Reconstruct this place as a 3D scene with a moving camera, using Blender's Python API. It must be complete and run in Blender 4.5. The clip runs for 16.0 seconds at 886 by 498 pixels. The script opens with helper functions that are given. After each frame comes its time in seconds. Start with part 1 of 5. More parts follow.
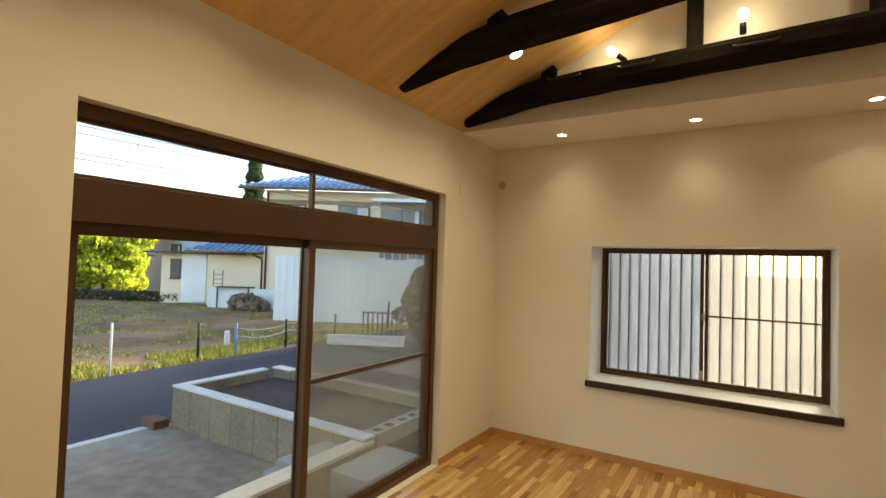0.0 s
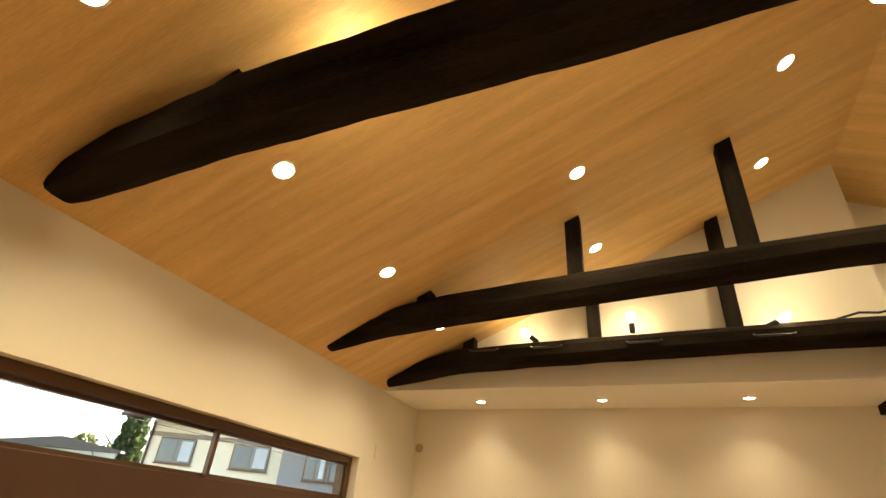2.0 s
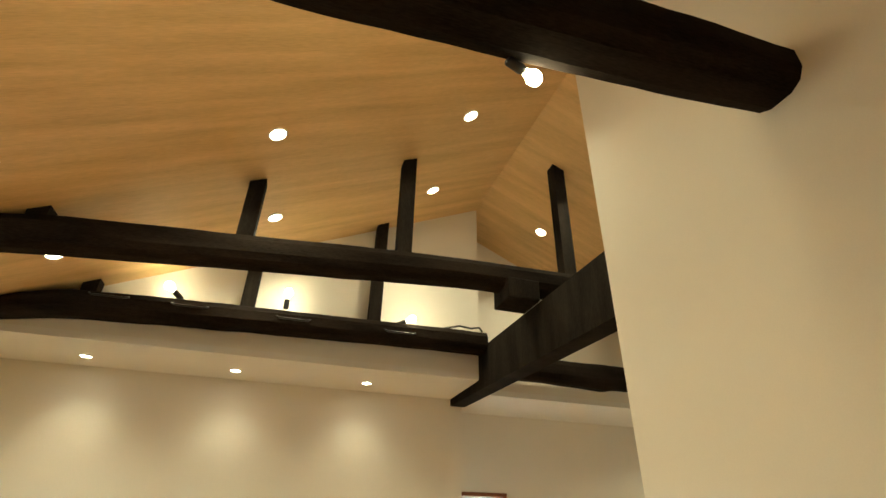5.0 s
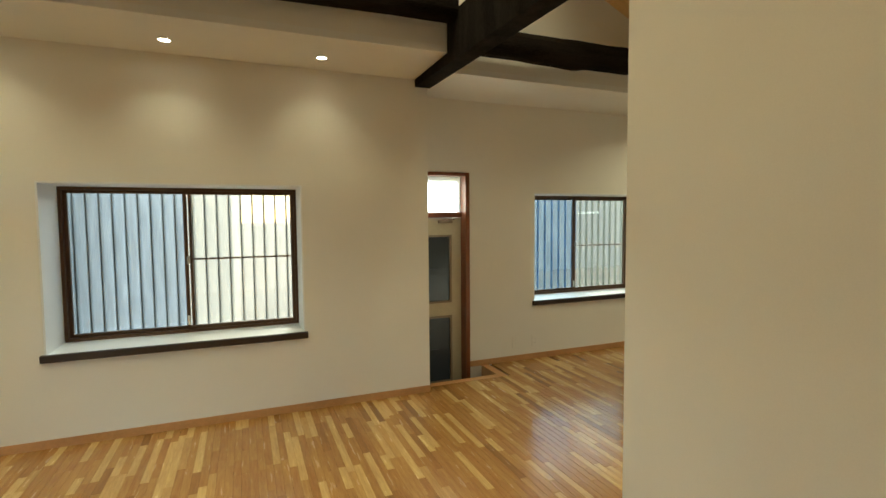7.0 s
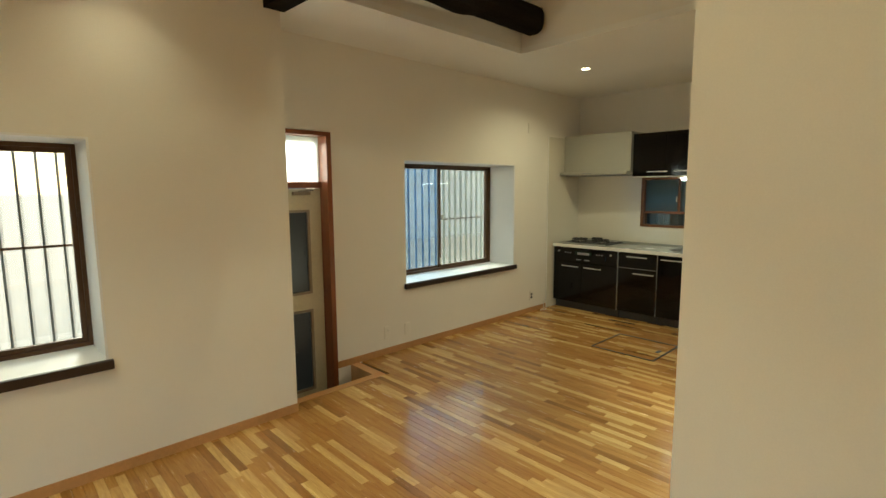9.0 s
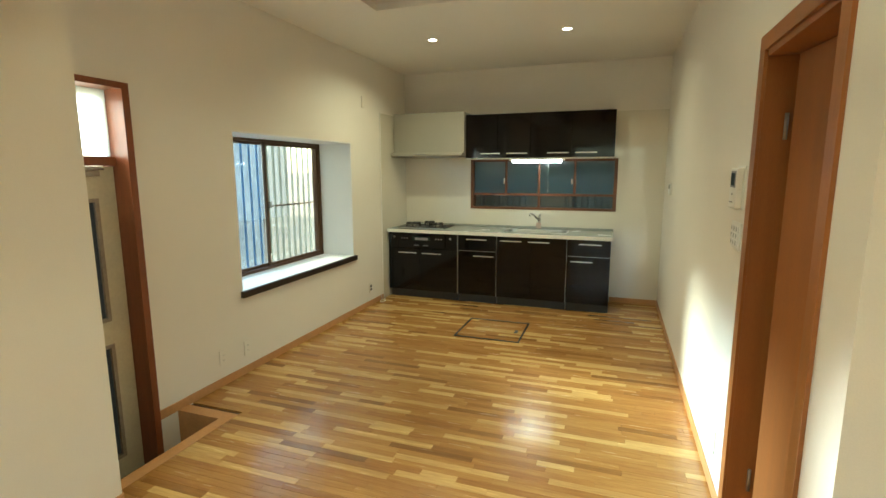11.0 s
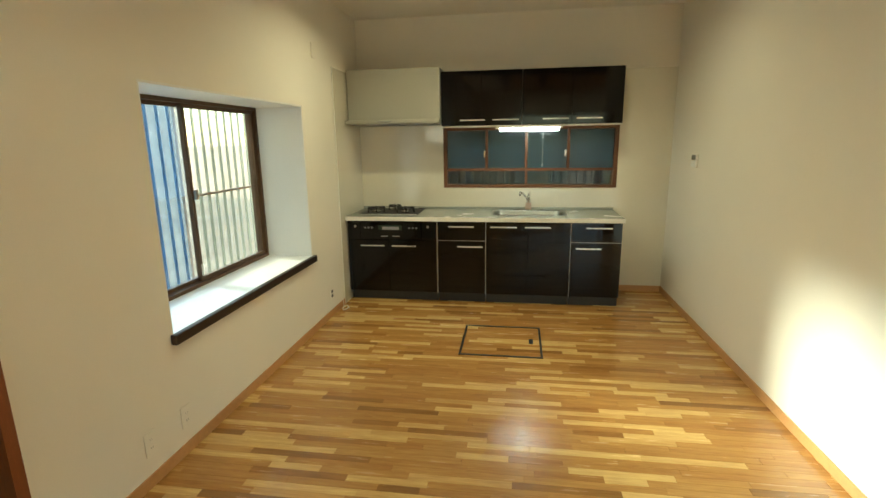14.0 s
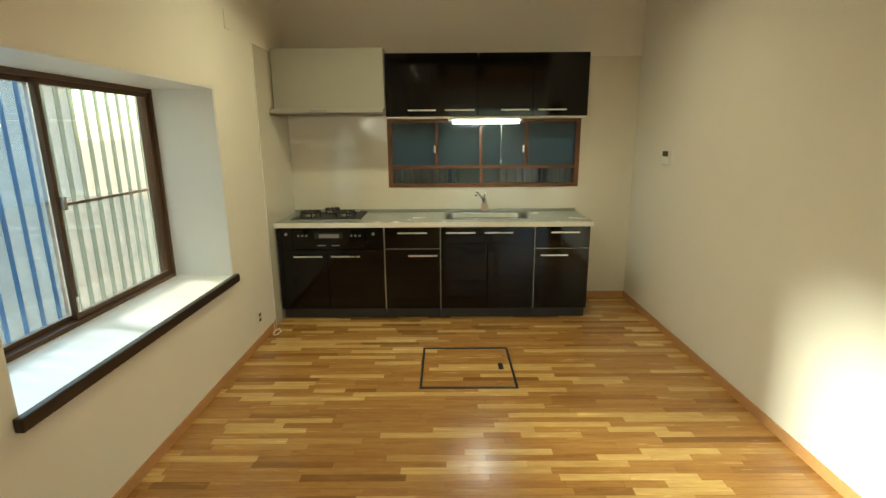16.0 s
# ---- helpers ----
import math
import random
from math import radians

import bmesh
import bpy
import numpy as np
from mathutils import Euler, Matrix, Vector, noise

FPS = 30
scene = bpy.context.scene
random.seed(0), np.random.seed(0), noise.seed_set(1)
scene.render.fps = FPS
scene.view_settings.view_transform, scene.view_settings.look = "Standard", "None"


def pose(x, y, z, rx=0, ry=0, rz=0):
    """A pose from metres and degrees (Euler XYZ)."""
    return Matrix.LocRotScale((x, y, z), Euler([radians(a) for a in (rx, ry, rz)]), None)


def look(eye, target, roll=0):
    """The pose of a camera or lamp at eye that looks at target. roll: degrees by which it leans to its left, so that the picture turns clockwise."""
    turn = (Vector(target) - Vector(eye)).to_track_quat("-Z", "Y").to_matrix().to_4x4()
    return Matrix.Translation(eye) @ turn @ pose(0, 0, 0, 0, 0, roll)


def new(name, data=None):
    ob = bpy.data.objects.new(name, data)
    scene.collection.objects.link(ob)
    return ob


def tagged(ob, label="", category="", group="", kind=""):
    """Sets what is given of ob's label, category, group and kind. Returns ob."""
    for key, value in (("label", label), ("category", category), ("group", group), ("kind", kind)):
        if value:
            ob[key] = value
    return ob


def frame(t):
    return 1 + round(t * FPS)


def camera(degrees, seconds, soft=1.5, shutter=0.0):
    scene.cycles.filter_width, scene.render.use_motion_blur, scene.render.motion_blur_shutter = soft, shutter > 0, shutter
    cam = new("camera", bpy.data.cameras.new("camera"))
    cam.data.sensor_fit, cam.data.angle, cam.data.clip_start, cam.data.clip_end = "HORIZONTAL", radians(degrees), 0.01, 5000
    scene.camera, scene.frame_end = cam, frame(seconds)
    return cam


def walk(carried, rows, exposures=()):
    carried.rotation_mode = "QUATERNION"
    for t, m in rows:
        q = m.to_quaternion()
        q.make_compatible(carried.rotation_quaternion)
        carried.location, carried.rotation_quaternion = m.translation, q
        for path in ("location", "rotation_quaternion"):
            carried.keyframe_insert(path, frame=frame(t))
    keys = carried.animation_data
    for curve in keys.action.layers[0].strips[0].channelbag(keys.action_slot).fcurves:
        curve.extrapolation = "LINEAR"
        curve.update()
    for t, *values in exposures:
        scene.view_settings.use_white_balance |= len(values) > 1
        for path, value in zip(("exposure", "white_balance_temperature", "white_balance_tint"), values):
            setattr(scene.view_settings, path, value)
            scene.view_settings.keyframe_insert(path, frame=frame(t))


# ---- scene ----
cam = camera(84.5, 16.0)
PATH = [
    (0, (0.161, 0.009, 1.661), (-0.895, 1.706, 1.725), 1.8),
    (0.5, (0.144, -0.016, 1.716), (-0.816, 1.702, 2.074), 2.4),
    (1, (0.156, -0.034, 1.759), (-0.709, 1.664, 2.367), 3.4),
    (1.5, (0.17, -0.064, 1.784), (-0.612, 1.581, 2.609), 4.3),
    (2, (0.188, -0.11, 1.812), (-0.522, 1.473, 2.807), 4.9),
    (2.5, (0.199, -0.107, 1.811), (-0.414, 1.455, 2.899), 5.4),
    (3, (0.207, -0.096, 1.803), (-0.243, 1.51, 2.907), 6.7),
    (3.2, (0.203, -0.094, 1.802), (-0.159, 1.527, 2.916), 6.8),
    (5.3, (0.277, -0.001, 1.772), (0.882, 1.683, 2.665), 0.3),
    (5.5, (0.286, 0.023, 1.76), (0.945, 1.75, 2.525), 0.0),
    (6, (0.28, 0.065, 1.7), (1.009, 1.879, 2.12), -0.1),
    (6.5, (0.28, 0.147, 1.665), (1.011, 2.006, 1.755), -0.1),
    (7, (0.288, 0.292, 1.592), (1.04, 2.141, 1.472), -0.5),
    (7.5, (0.27, 0.518, 1.592), (1.134, 2.31, 1.387), -0.7),
    (8, (0.286, 0.734, 1.58), (1.301, 2.444, 1.369), -0.5),
    (8.5, (0.242, 1.001, 1.604), (1.46, 2.574, 1.395), 0.1),
    (9, (0.275, 1.274, 1.594), (1.645, 2.711, 1.352), -0.4),
    (9.5, (0.274, 1.534, 1.582), (1.794, 2.805, 1.308), -0.7),
    (10, (0.259, 1.828, 1.611), (1.933, 2.88, 1.308), -0.7),
    (10.2, (0.275, 1.928, 1.599), (2.0, 2.894, 1.296), -0.4),
    (12.3, (0.548, 2.789, 1.574), (2.481, 3.157, 1.214), -0.5),
    (12.5, (0.609, 2.843, 1.578), (2.544, 3.199, 1.215), -0.4),
    (13, (0.821, 3.033, 1.57), (2.758, 3.355, 1.193), -0.4),
    (13.5, (1.001, 3.18, 1.585), (2.937, 3.477, 1.178), -0.3),
    (14, (1.24, 3.307, 1.591), (3.171, 3.6, 1.16), -0.8),
    (14.5, (1.478, 3.427, 1.592), (3.412, 3.68, 1.147), -0.9),
    (15, (1.669, 3.496, 1.598), (3.606, 3.663, 1.132), -1.0),
    (15.5, (1.786, 3.536, 1.578), (3.729, 3.65, 1.115), -0.3),
    (16, (1.842, 3.55, 1.577), (3.79, 3.56, 1.125), -0.4),
]
walk(cam, [(t, look(eye, target, roll)) for t, eye, target, roll in PATH], [(0.0, 1.9, 7100, 11), (0.6, 2.3, 7750, 15), (2.0, 2.6, 7500, 12), (3.0, 2.65, 6150, 2), (5.5, 2.5, 6050, 1), (7.0, 2.0, 5950, -1), (9.0, 2.1, 6050, 0), (9.6, 2.5, 5850, -2), (10.0, 2.55, 5700, -4), (13.0, 2.5, 6050, -4), (14.5, 2.5, 6250, -3), (16.0, 2.35, 6300, -2)])

# ---- world, sun, exposure ----
world = bpy.data.worlds.new("sky")
scene.world = world
world.use_nodes = True
_wn = world.node_tree.nodes
_sky = _wn.new("ShaderNodeTexSky")
_sky.sky_type = "NISHITA"
_sky.sun_disc = False
_sky.sun_elevation = radians(17)
_sky.sun_rotation = radians(14.8)
_wn["Background"].inputs["Strength"].default_value = 0.15
world.node_tree.links.new(_sky.outputs["Color"], _wn["Background"].inputs["Color"])
sun_data = bpy.data.lights.new("sun", "SUN")
sun_data.energy = 5.0
sun_data.angle = radians(10)
sun_data.color = (1.0, 0.94, 0.84)
sun = new("sun", sun_data)
sun.matrix_world = look((10.2, 38.7, 12.2), (0, 0, 0))
WARM = (1.0, 0.85, 0.53)


# ---- materials ----
def nodes_of(name):
    m = bpy.data.materials.new(name)
    m.use_nodes = True
    n = m.node_tree.nodes
    return m, n, m.node_tree.links, n["Principled BSDF"]


def surface(name, base, vary=0.08, scale=3.0, fine=60.0, rough=0.6, bump=0.1, metal=0.0, stretch=(1, 1, 1), depth=0.002, coat=0.0, per="", tint=None, spec=0.5, each=None):
    """Base colour with a coarse and a fine noise, a fine relief, and a random shift per object ('object') or island ('island')."""
    m, n, l, p = nodes_of(name)
    tc = n.new("ShaderNodeTexCoord")
    mp = n.new("ShaderNodeMapping")
    mp.inputs["Scale"].default_value = stretch
    l.new(tc.outputs["Object"], mp.inputs["Vector"])
    a, b = n.new("ShaderNodeTexNoise"), n.new("ShaderNodeTexNoise")
    a.inputs["Scale"].default_value, b.inputs["Scale"].default_value = scale, fine
    a.inputs["Detail"].default_value, b.inputs["Detail"].default_value = 5, 3
    vec = mp.outputs["Vector"]
    rnd = None
    if per:
        rnd = n.new("ShaderNodeObjectInfo").outputs["Random"] if per == "object" else n.new("ShaderNodeNewGeometry").outputs["Random Per Island"]
        off = n.new("ShaderNodeVectorMath")
        off.operation = "MULTIPLY_ADD"
        comb = n.new("ShaderNodeCombineXYZ")
        for k in range(3):
            l.new(rnd, comb.inputs[k])
        off.inputs[1].default_value = (37, 53, 71)
        l.new(comb.outputs[0], off.inputs[0])
        l.new(vec, off.inputs[2])
        vec = off.outputs[0]
    l.new(vec, a.inputs["Vector"])
    l.new(vec, b.inputs["Vector"])
    mix = n.new("ShaderNodeMix")
    mix.data_type = "RGBA"
    lo = [c * (1 - vary * 1.6) for c in base]
    hi = [min(1, c * (1 + vary)) for c in (tint or base)]
    mix.inputs[6].default_value, mix.inputs[7].default_value = (*lo, 1), (*hi, 1)
    add = n.new("ShaderNodeMath")
    add.operation = "MULTIPLY_ADD"
    add.inputs[1].default_value = 0.6
    l.new(a.outputs["Fac"], add.inputs[0])
    sc = n.new("ShaderNodeMath")
    sc.operation = "MULTIPLY"
    sc.inputs[1].default_value = 0.4
    l.new(b.outputs["Fac"], sc.inputs[0])
    l.new(sc.outputs[0], add.inputs[2])
    fac = n.new("ShaderNodeMapRange")
    fac.inputs[1].default_value, fac.inputs[2].default_value = 0.3, 0.7
    l.new(add.outputs[0], fac.inputs[0])
    l.new(fac.outputs[0], mix.inputs[0])
    col = mix.outputs[2]
    if rnd is not None:
        if each:
            ramp, ml = n.new("ShaderNodeValToRGB"), n.new("ShaderNodeMix")
            els = ramp.color_ramp.elements
            els[0].position, els[0].color = 0.0, (*each[0], 1)
            els[1].position, els[1].color = 1.0, (*each[3], 1)
            for pos, c in ((0.12, each[1]), (0.70, each[2]), (0.82, each[3])):
                els.new(pos).color = (*c, 1)
            ml.data_type, ml.blend_type = "RGBA", "MULTIPLY"
            ml.inputs[0].default_value = 1.0
            l.new(rnd, ramp.inputs[0])
            l.new(col, ml.inputs[6])
            l.new(ramp.outputs[0], ml.inputs[7])
            col = ml.outputs[2]
        else:
            hs = n.new("ShaderNodeHueSaturation")
            mr = n.new("ShaderNodeMapRange")
            mr.inputs[3].default_value, mr.inputs[4].default_value = 1 - 1.9 * vary, 1 + 3.0 * vary
            sk = n.new("ShaderNodeMath")
            sk.operation, sk.inputs[1].default_value = "POWER", 2.2
            l.new(rnd, sk.inputs[0])
            l.new(sk.outputs[0], mr.inputs[0])
            l.new(mr.outputs[0], hs.inputs["Value"])
            l.new(col, hs.inputs["Color"])
            col = hs.outputs[0]
    l.new(col, p.inputs["Base Color"])
    rr = n.new("ShaderNodeMapRange")
    rr.inputs[3].default_value, rr.inputs[4].default_value = max(0, rough - 0.07), min(1, rough + 0.07)
    l.new(a.outputs["Fac"], rr.inputs[0])
    l.new(rr.outputs[0], p.inputs["Roughness"])
    p.inputs["Metallic"].default_value = metal
    p.inputs["Coat Weight"].default_value = coat
    p.inputs["Coat Roughness"].default_value = 0.12
    p.inputs["Specular IOR Level"].default_value = spec
    if bump:
        bp = n.new("ShaderNodeBump")
        bp.inputs["Strength"].default_value, bp.inputs["Distance"].default_value = bump, depth
        l.new(b.outputs["Fac"], bp.inputs["Height"])
        l.new(bp.outputs[0], p.inputs["Normal"])
    return m


def leaves(m, share=0.5):
    """Lets part of the light through, as thin leaves do."""
    n, l = m.node_tree.nodes, m.node_tree.links
    p = n["Principled BSDF"]
    tr, mx = n.new("ShaderNodeBsdfTranslucent"), n.new("ShaderNodeMixShader")
    l.new(p.inputs["Base Color"].links[0].from_socket, tr.inputs["Color"])
    mx.inputs[0].default_value = share
    l.new(p.outputs[0], mx.inputs[1])
    l.new(tr.outputs[0], mx.inputs[2])
    l.new(mx.outputs[0], n["Material Output"].inputs["Surface"])
    return m


def glow(name, colour, strength):
    m, n, l, p = nodes_of(name)
    p.inputs["Base Color"].default_value = (*colour, 1)
    p.inputs["Emission Color"].default_value = (*colour, 1)
    p.inputs["Emission Strength"].default_value = strength
    return m


def edge_gloss(n, l, low=0.02):
    """Gloss that grows towards grazing angles."""
    lw, pw, ad = n.new("ShaderNodeLayerWeight"), n.new("ShaderNodeMath"), n.new("ShaderNodeMath")
    pw.operation, pw.inputs[1].default_value = "POWER", 5.0
    ad.operation, ad.inputs[1].default_value, ad.inputs[2].default_value = "MULTIPLY_ADD", 0.5, low
    l.new(lw.outputs["Facing"], pw.inputs[0])
    l.new(pw.outputs[0], ad.inputs[0])
    return ad.outputs[0]


def pane_glass(name, tint=(1, 1, 1), gloss=0.08, rough=0.0):
    """Thin window glass: clear with a faint mirror gloss."""
    m, n, l, p = nodes_of(name)
    n.remove(p)
    t, g, mx = n.new("ShaderNodeBsdfTransparent"), n.new("ShaderNodeBsdfGlossy"), n.new("ShaderNodeMixShader")
    t.inputs["Color"].default_value = (*tint, 1)
    g.inputs["Roughness"].default_value = rough
    l.new(edge_gloss(n, l, gloss * 0.3), mx.inputs[0])
    l.new(t.outputs[0], mx.inputs[1])
    l.new(g.outputs[0], mx.inputs[2])
    l.new(mx.outputs[0], n["Material Output"].inputs["Surface"])
    return m


def frosted_glass(name, tint=(0.9, 0.95, 0.93), clear=0.45):
    """Figured glass: part diffuse transmission, part clear, with a glossy face."""
    m, n, l, p = nodes_of(name)
    n.remove(p)
    tr, tp, g = n.new("ShaderNodeBsdfTranslucent"), n.new("ShaderNodeBsdfTransparent"), n.new("ShaderNodeBsdfGlossy")
    a, b = n.new("ShaderNodeMixShader"), n.new("ShaderNodeMixShader")
    tr.inputs["Color"].default_value = tp.inputs["Color"].default_value = (*tint, 1)
    g.inputs["Roughness"].default_value = 0.15
    a.inputs[0].default_value = clear
    l.new(tr.outputs[0], a.inputs[1])
    l.new(tp.outputs[0], a.inputs[2])
    l.new(edge_gloss(n, l, 0.04), b.inputs[0])
    l.new(a.outputs[0], b.inputs[1])
    l.new(g.outputs[0], b.inputs[2])
    l.new(b.outputs[0], n["Material Output"].inputs["Surface"])
    return m


def thin_sheet(name, colour, share=0.6, streak=0.25, clear=0.0, dim=1.0):
    """Weathered translucent plastic sheet with streaks down its length."""
    m, n, l, p = nodes_of(name)
    tc, mp, tx, mix = n.new("ShaderNodeTexCoord"), n.new("ShaderNodeMapping"), n.new("ShaderNodeTexNoise"), n.new("ShaderNodeMix")
    mp.inputs["Scale"].default_value = (9, 9, 1.2)
    tx.inputs["Scale"].default_value, tx.inputs["Detail"].default_value = 2.0, 6
    mix.data_type = "RGBA"
    mix.inputs[6].default_value = (*[c * (1 - streak) for c in colour], 1)
    mix.inputs[7].default_value = (*[min(1, c * (1 + streak)) for c in colour], 1)
    l.new(tc.outputs["Object"], mp.inputs["Vector"])
    l.new(mp.outputs[0], tx.inputs["Vector"])
    l.new(tx.outputs["Fac"], mix.inputs[0])
    tr, ms, tp, mt = n.new("ShaderNodeBsdfTranslucent"), n.new("ShaderNodeMixShader"), n.new("ShaderNodeBsdfTransparent"), n.new("ShaderNodeMixShader")
    mt.inputs[0].default_value = clear
    dk = n.new("ShaderNodeVectorMath")
    dk.operation = "SCALE"
    dk.inputs["Scale"].default_value = dim
    l.new(mix.outputs[2], dk.inputs[0])
    l.new(dk.outputs[0], tr.inputs["Color"])
    l.new(mix.outputs[2], tp.inputs["Color"])
    l.new(tr.outputs[0], mt.inputs[1])
    l.new(tp.outputs[0], mt.inputs[2])
    l.new(mix.outputs[2], p.inputs["Base Color"])
    p.inputs["Roughness"].default_value = 0.35
    ms.inputs[0].default_value = share
    l.new(p.outputs[0], ms.inputs[1])
    l.new(mt.outputs[0], ms.inputs[2])
    l.new(ms.outputs[0], n["Material Output"].inputs["Surface"])
    return m


M_WALL = surface("wallpaper_cream", (0.78, 0.74, 0.66), 0.03, 1.2, 220, 0.75, 0.22, depth=0.0015)
M_CEIL = surface("ceiling_white", (0.80, 0.78, 0.72), 0.02, 1.0, 200, 0.8, 0.15)
M_SLOPE = surface("ceiling_veneer", (0.66, 0.43, 0.175), 0.12, 2.2, 40, 0.55, 0.05, stretch=(0.35, 6, 1), tint=(0.74, 0.50, 0.23))
M_BEAM = surface("black_stained_timber", (0.020, 0.015, 0.012), 0.5, 4, 70, 0.92, 0.35, stretch=(0.5, 3, 3), depth=0.004, spec=0.04)
M_POST = surface("black_stained_post", (0.020, 0.016, 0.013), 0.5, 4, 70, 0.9, 0.3, stretch=(3, 3, 0.5), depth=0.003, spec=0.05)
OAK = ((0.27, 0.205, 0.135), (0.42, 0.33, 0.215), (0.50, 0.425, 0.30), (0.71, 0.74, 0.64))
M_PLANK = surface("oak_plank", (0.88, 0.50, 0.20), 0.17, 4, 15, 0.25, 0.06, stretch=(11, 0.9, 1), per="object", coat=0.3, tint=(0.95, 0.56, 0.23), depth=0.0008, each=OAK)
M_PLANKS = surface("oak_planks_joined", (0.88, 0.50, 0.20), 0.17, 4, 15, 0.25, 0.06, stretch=(11, 0.9, 1), per="island", coat=0.3, tint=(0.95, 0.56, 0.23), depth=0.0008, each=OAK)
M_JOINT = surface("floor_joint_dark", (0.10, 0.055, 0.025), 0.1, 5, 60, 0.7, 0)
M_TRIM = surface("honey_wood_trim", (0.50, 0.26, 0.10), 0.12, 3, 50, 0.45, 0.1, stretch=(1, 1, 1))
M_JAMB = surface("orange_wood_casing", (0.34, 0.125, 0.030), 0.13, 3, 60, 0.42, 0.1, stretch=(6, 6, 0.6))
M_REDWOOD = surface("red_brown_varnished_wood", (0.20, 0.056, 0.018), 0.2, 3, 60, 0.32, 0.1, stretch=(6, 6, 0.6))
M_KWOOD = surface("brown_window_wood", (0.15, 0.06, 0.025), 0.2, 3, 60, 0.4, 0.1, stretch=(6, 1, 1))
M_SASH = surface("bronze_aluminium", (0.105, 0.055, 0.027), 0.12, 4, 90, 0.42, 0.05, metal=0.35)
M_SASHBAND = surface("brown_aluminium_band", (0.062, 0.024, 0.011), 0.12, 4, 90, 0.5, 0.05)
M_SILLTRIM = surface("dark_sill_nosing", (0.030, 0.018, 0.013), 0.2, 4, 70, 0.4, 0.1, stretch=(1, 6, 6))
M_SILL = surface("white_sill_board", (0.80, 0.80, 0.78), 0.03, 2, 90, 0.4, 0.05)
M_GLASS = pane_glass("clear_glass")
M_BLACK = surface("gloss_black_panel", (0.004, 0.0035, 0.0035), 0.3, 3, 40, 0.07, 0.01, coat=0.0, spec=0.28)
M_TOE = surface("dark_grey_plinth", (0.035, 0.035, 0.036), 0.1, 3, 60, 0.45, 0.03)
M_STEEL = surface("brushed_steel", (0.46, 0.45, 0.42), 0.05, 3, 120, 0.36, 0.05, metal=1.0, stretch=(1, 8, 1))
M_SINK = surface("dull_sink_steel", (0.20, 0.20, 0.18), 0.08, 3, 120, 0.34, 0.05, metal=1.0)
M_HANDLE = surface("satin_handle_metal", (0.80, 0.80, 0.78), 0.03, 3, 100, 0.3, 0.0, metal=0.8)
M_CHROME = surface("chrome", (0.75, 0.75, 0.74), 0.03, 3, 100, 0.12, 0.0, metal=1.0)
M_TOP = surface("pale_worktop", (0.31, 0.32, 0.285), 0.06, 5, 150, 0.25, 0.02)
M_HOOD = surface("pale_grey_hood_enamel", (0.35, 0.34, 0.285), 0.03, 3, 60, 0.35, 0.02)
M_PANEL = surface("kitchen_wall_panel", (0.72, 0.68, 0.57), 0.02, 2, 60, 0.09, 0.01, coat=1.0, spec=0.8)
M_PLASTIC = surface("white_plastic", (0.78, 0.77, 0.72), 0.03, 6, 100, 0.4, 0.02)
M_GREYPL = surface("grey_plastic", (0.25, 0.25, 0.25), 0.06, 6, 100, 0.4, 0.02)
M_BLACKPL = surface("black_plastic", (0.012, 0.012, 0.012), 0.2, 6, 100, 0.4, 0.02)
M_IRON = surface("cast_iron", (0.016, 0.016, 0.017), 0.3, 8, 150, 0.55, 0.15)
M_LAMP = glow("downlight_diffuser", (1.0, 0.86, 0.60), 6)
M_BULB = glow("bulb_glass", (1.0, 0.82, 0.48), 9)
M_TUBE = glow("cool_tube", (0.95, 1.0, 0.95), 3.5)
M_LCD = surface("lcd_dark", (0.02, 0.035, 0.03), 0.1, 5, 50, 0.1, 0)
M_BLUESHEET = thin_sheet("blue_corrugated_plastic", (0.42, 0.50, 0.58), 0.75, 0.4, 0.22, 0.24)
M_BLUECLEAR = thin_sheet("blue_corrugated_plastic_clear", (0.54, 0.68, 0.82), 0.9, 0.35, 0.62, 0.18)
M_CREAMCLEAR = thin_sheet("cream_corrugated_plastic_clear", (0.84, 0.86, 0.78), 0.9, 0.14, 0.62, 0.19)
# tones of the flat strips laid along the corrugation ribs
M_RIB = thin_sheet("dark_sheet_rib", (0.22, 0.24, 0.24), 0.6, 0.3)
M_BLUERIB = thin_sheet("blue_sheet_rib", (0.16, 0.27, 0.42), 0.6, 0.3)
M_PALERIB = thin_sheet("pale_sheet_wave", (0.70, 0.75, 0.71), 0.88, 0.15, 0.6, 0.17)
M_CREAMSHEET = thin_sheet("cream_corrugated_plastic", (0.64, 0.64, 0.58), 0.85, 0.14, 0.22, 0.27)
M_FROST = frosted_glass("figured_glass")
M_DARKFROST = frosted_glass("figured_glass_grey", (0.50, 0.62, 0.60), 0.4)
M_LOWFROST = pane_glass("clear_lower_glass", (0.75, 0.82, 0.80), 0.25)
M_DOOR = surface("cream_painted_door", (0.58, 0.52, 0.36), 0.08, 3, 60, 0.5, 0.1)
M_DOORGLASS = frosted_glass("smoky_door_glass", (0.045, 0.045, 0.042), 0.15)
M_CONC = surface("weathered_concrete", (0.27, 0.21, 0.145), 0.32, 1.3, 30, 0.85, 0.4, depth=0.006)
M_CONCTOP = surface("pale_mortar_cap", (0.62, 0.62, 0.60), 0.1, 3, 60, 0.8, 0.3)
M_DRIVE = surface("stained_driveway_concrete", (0.29, 0.215, 0.135), 0.32, 0.5, 6, 0.85, 0.4, depth=0.006, tint=(0.29, 0.25, 0.20))
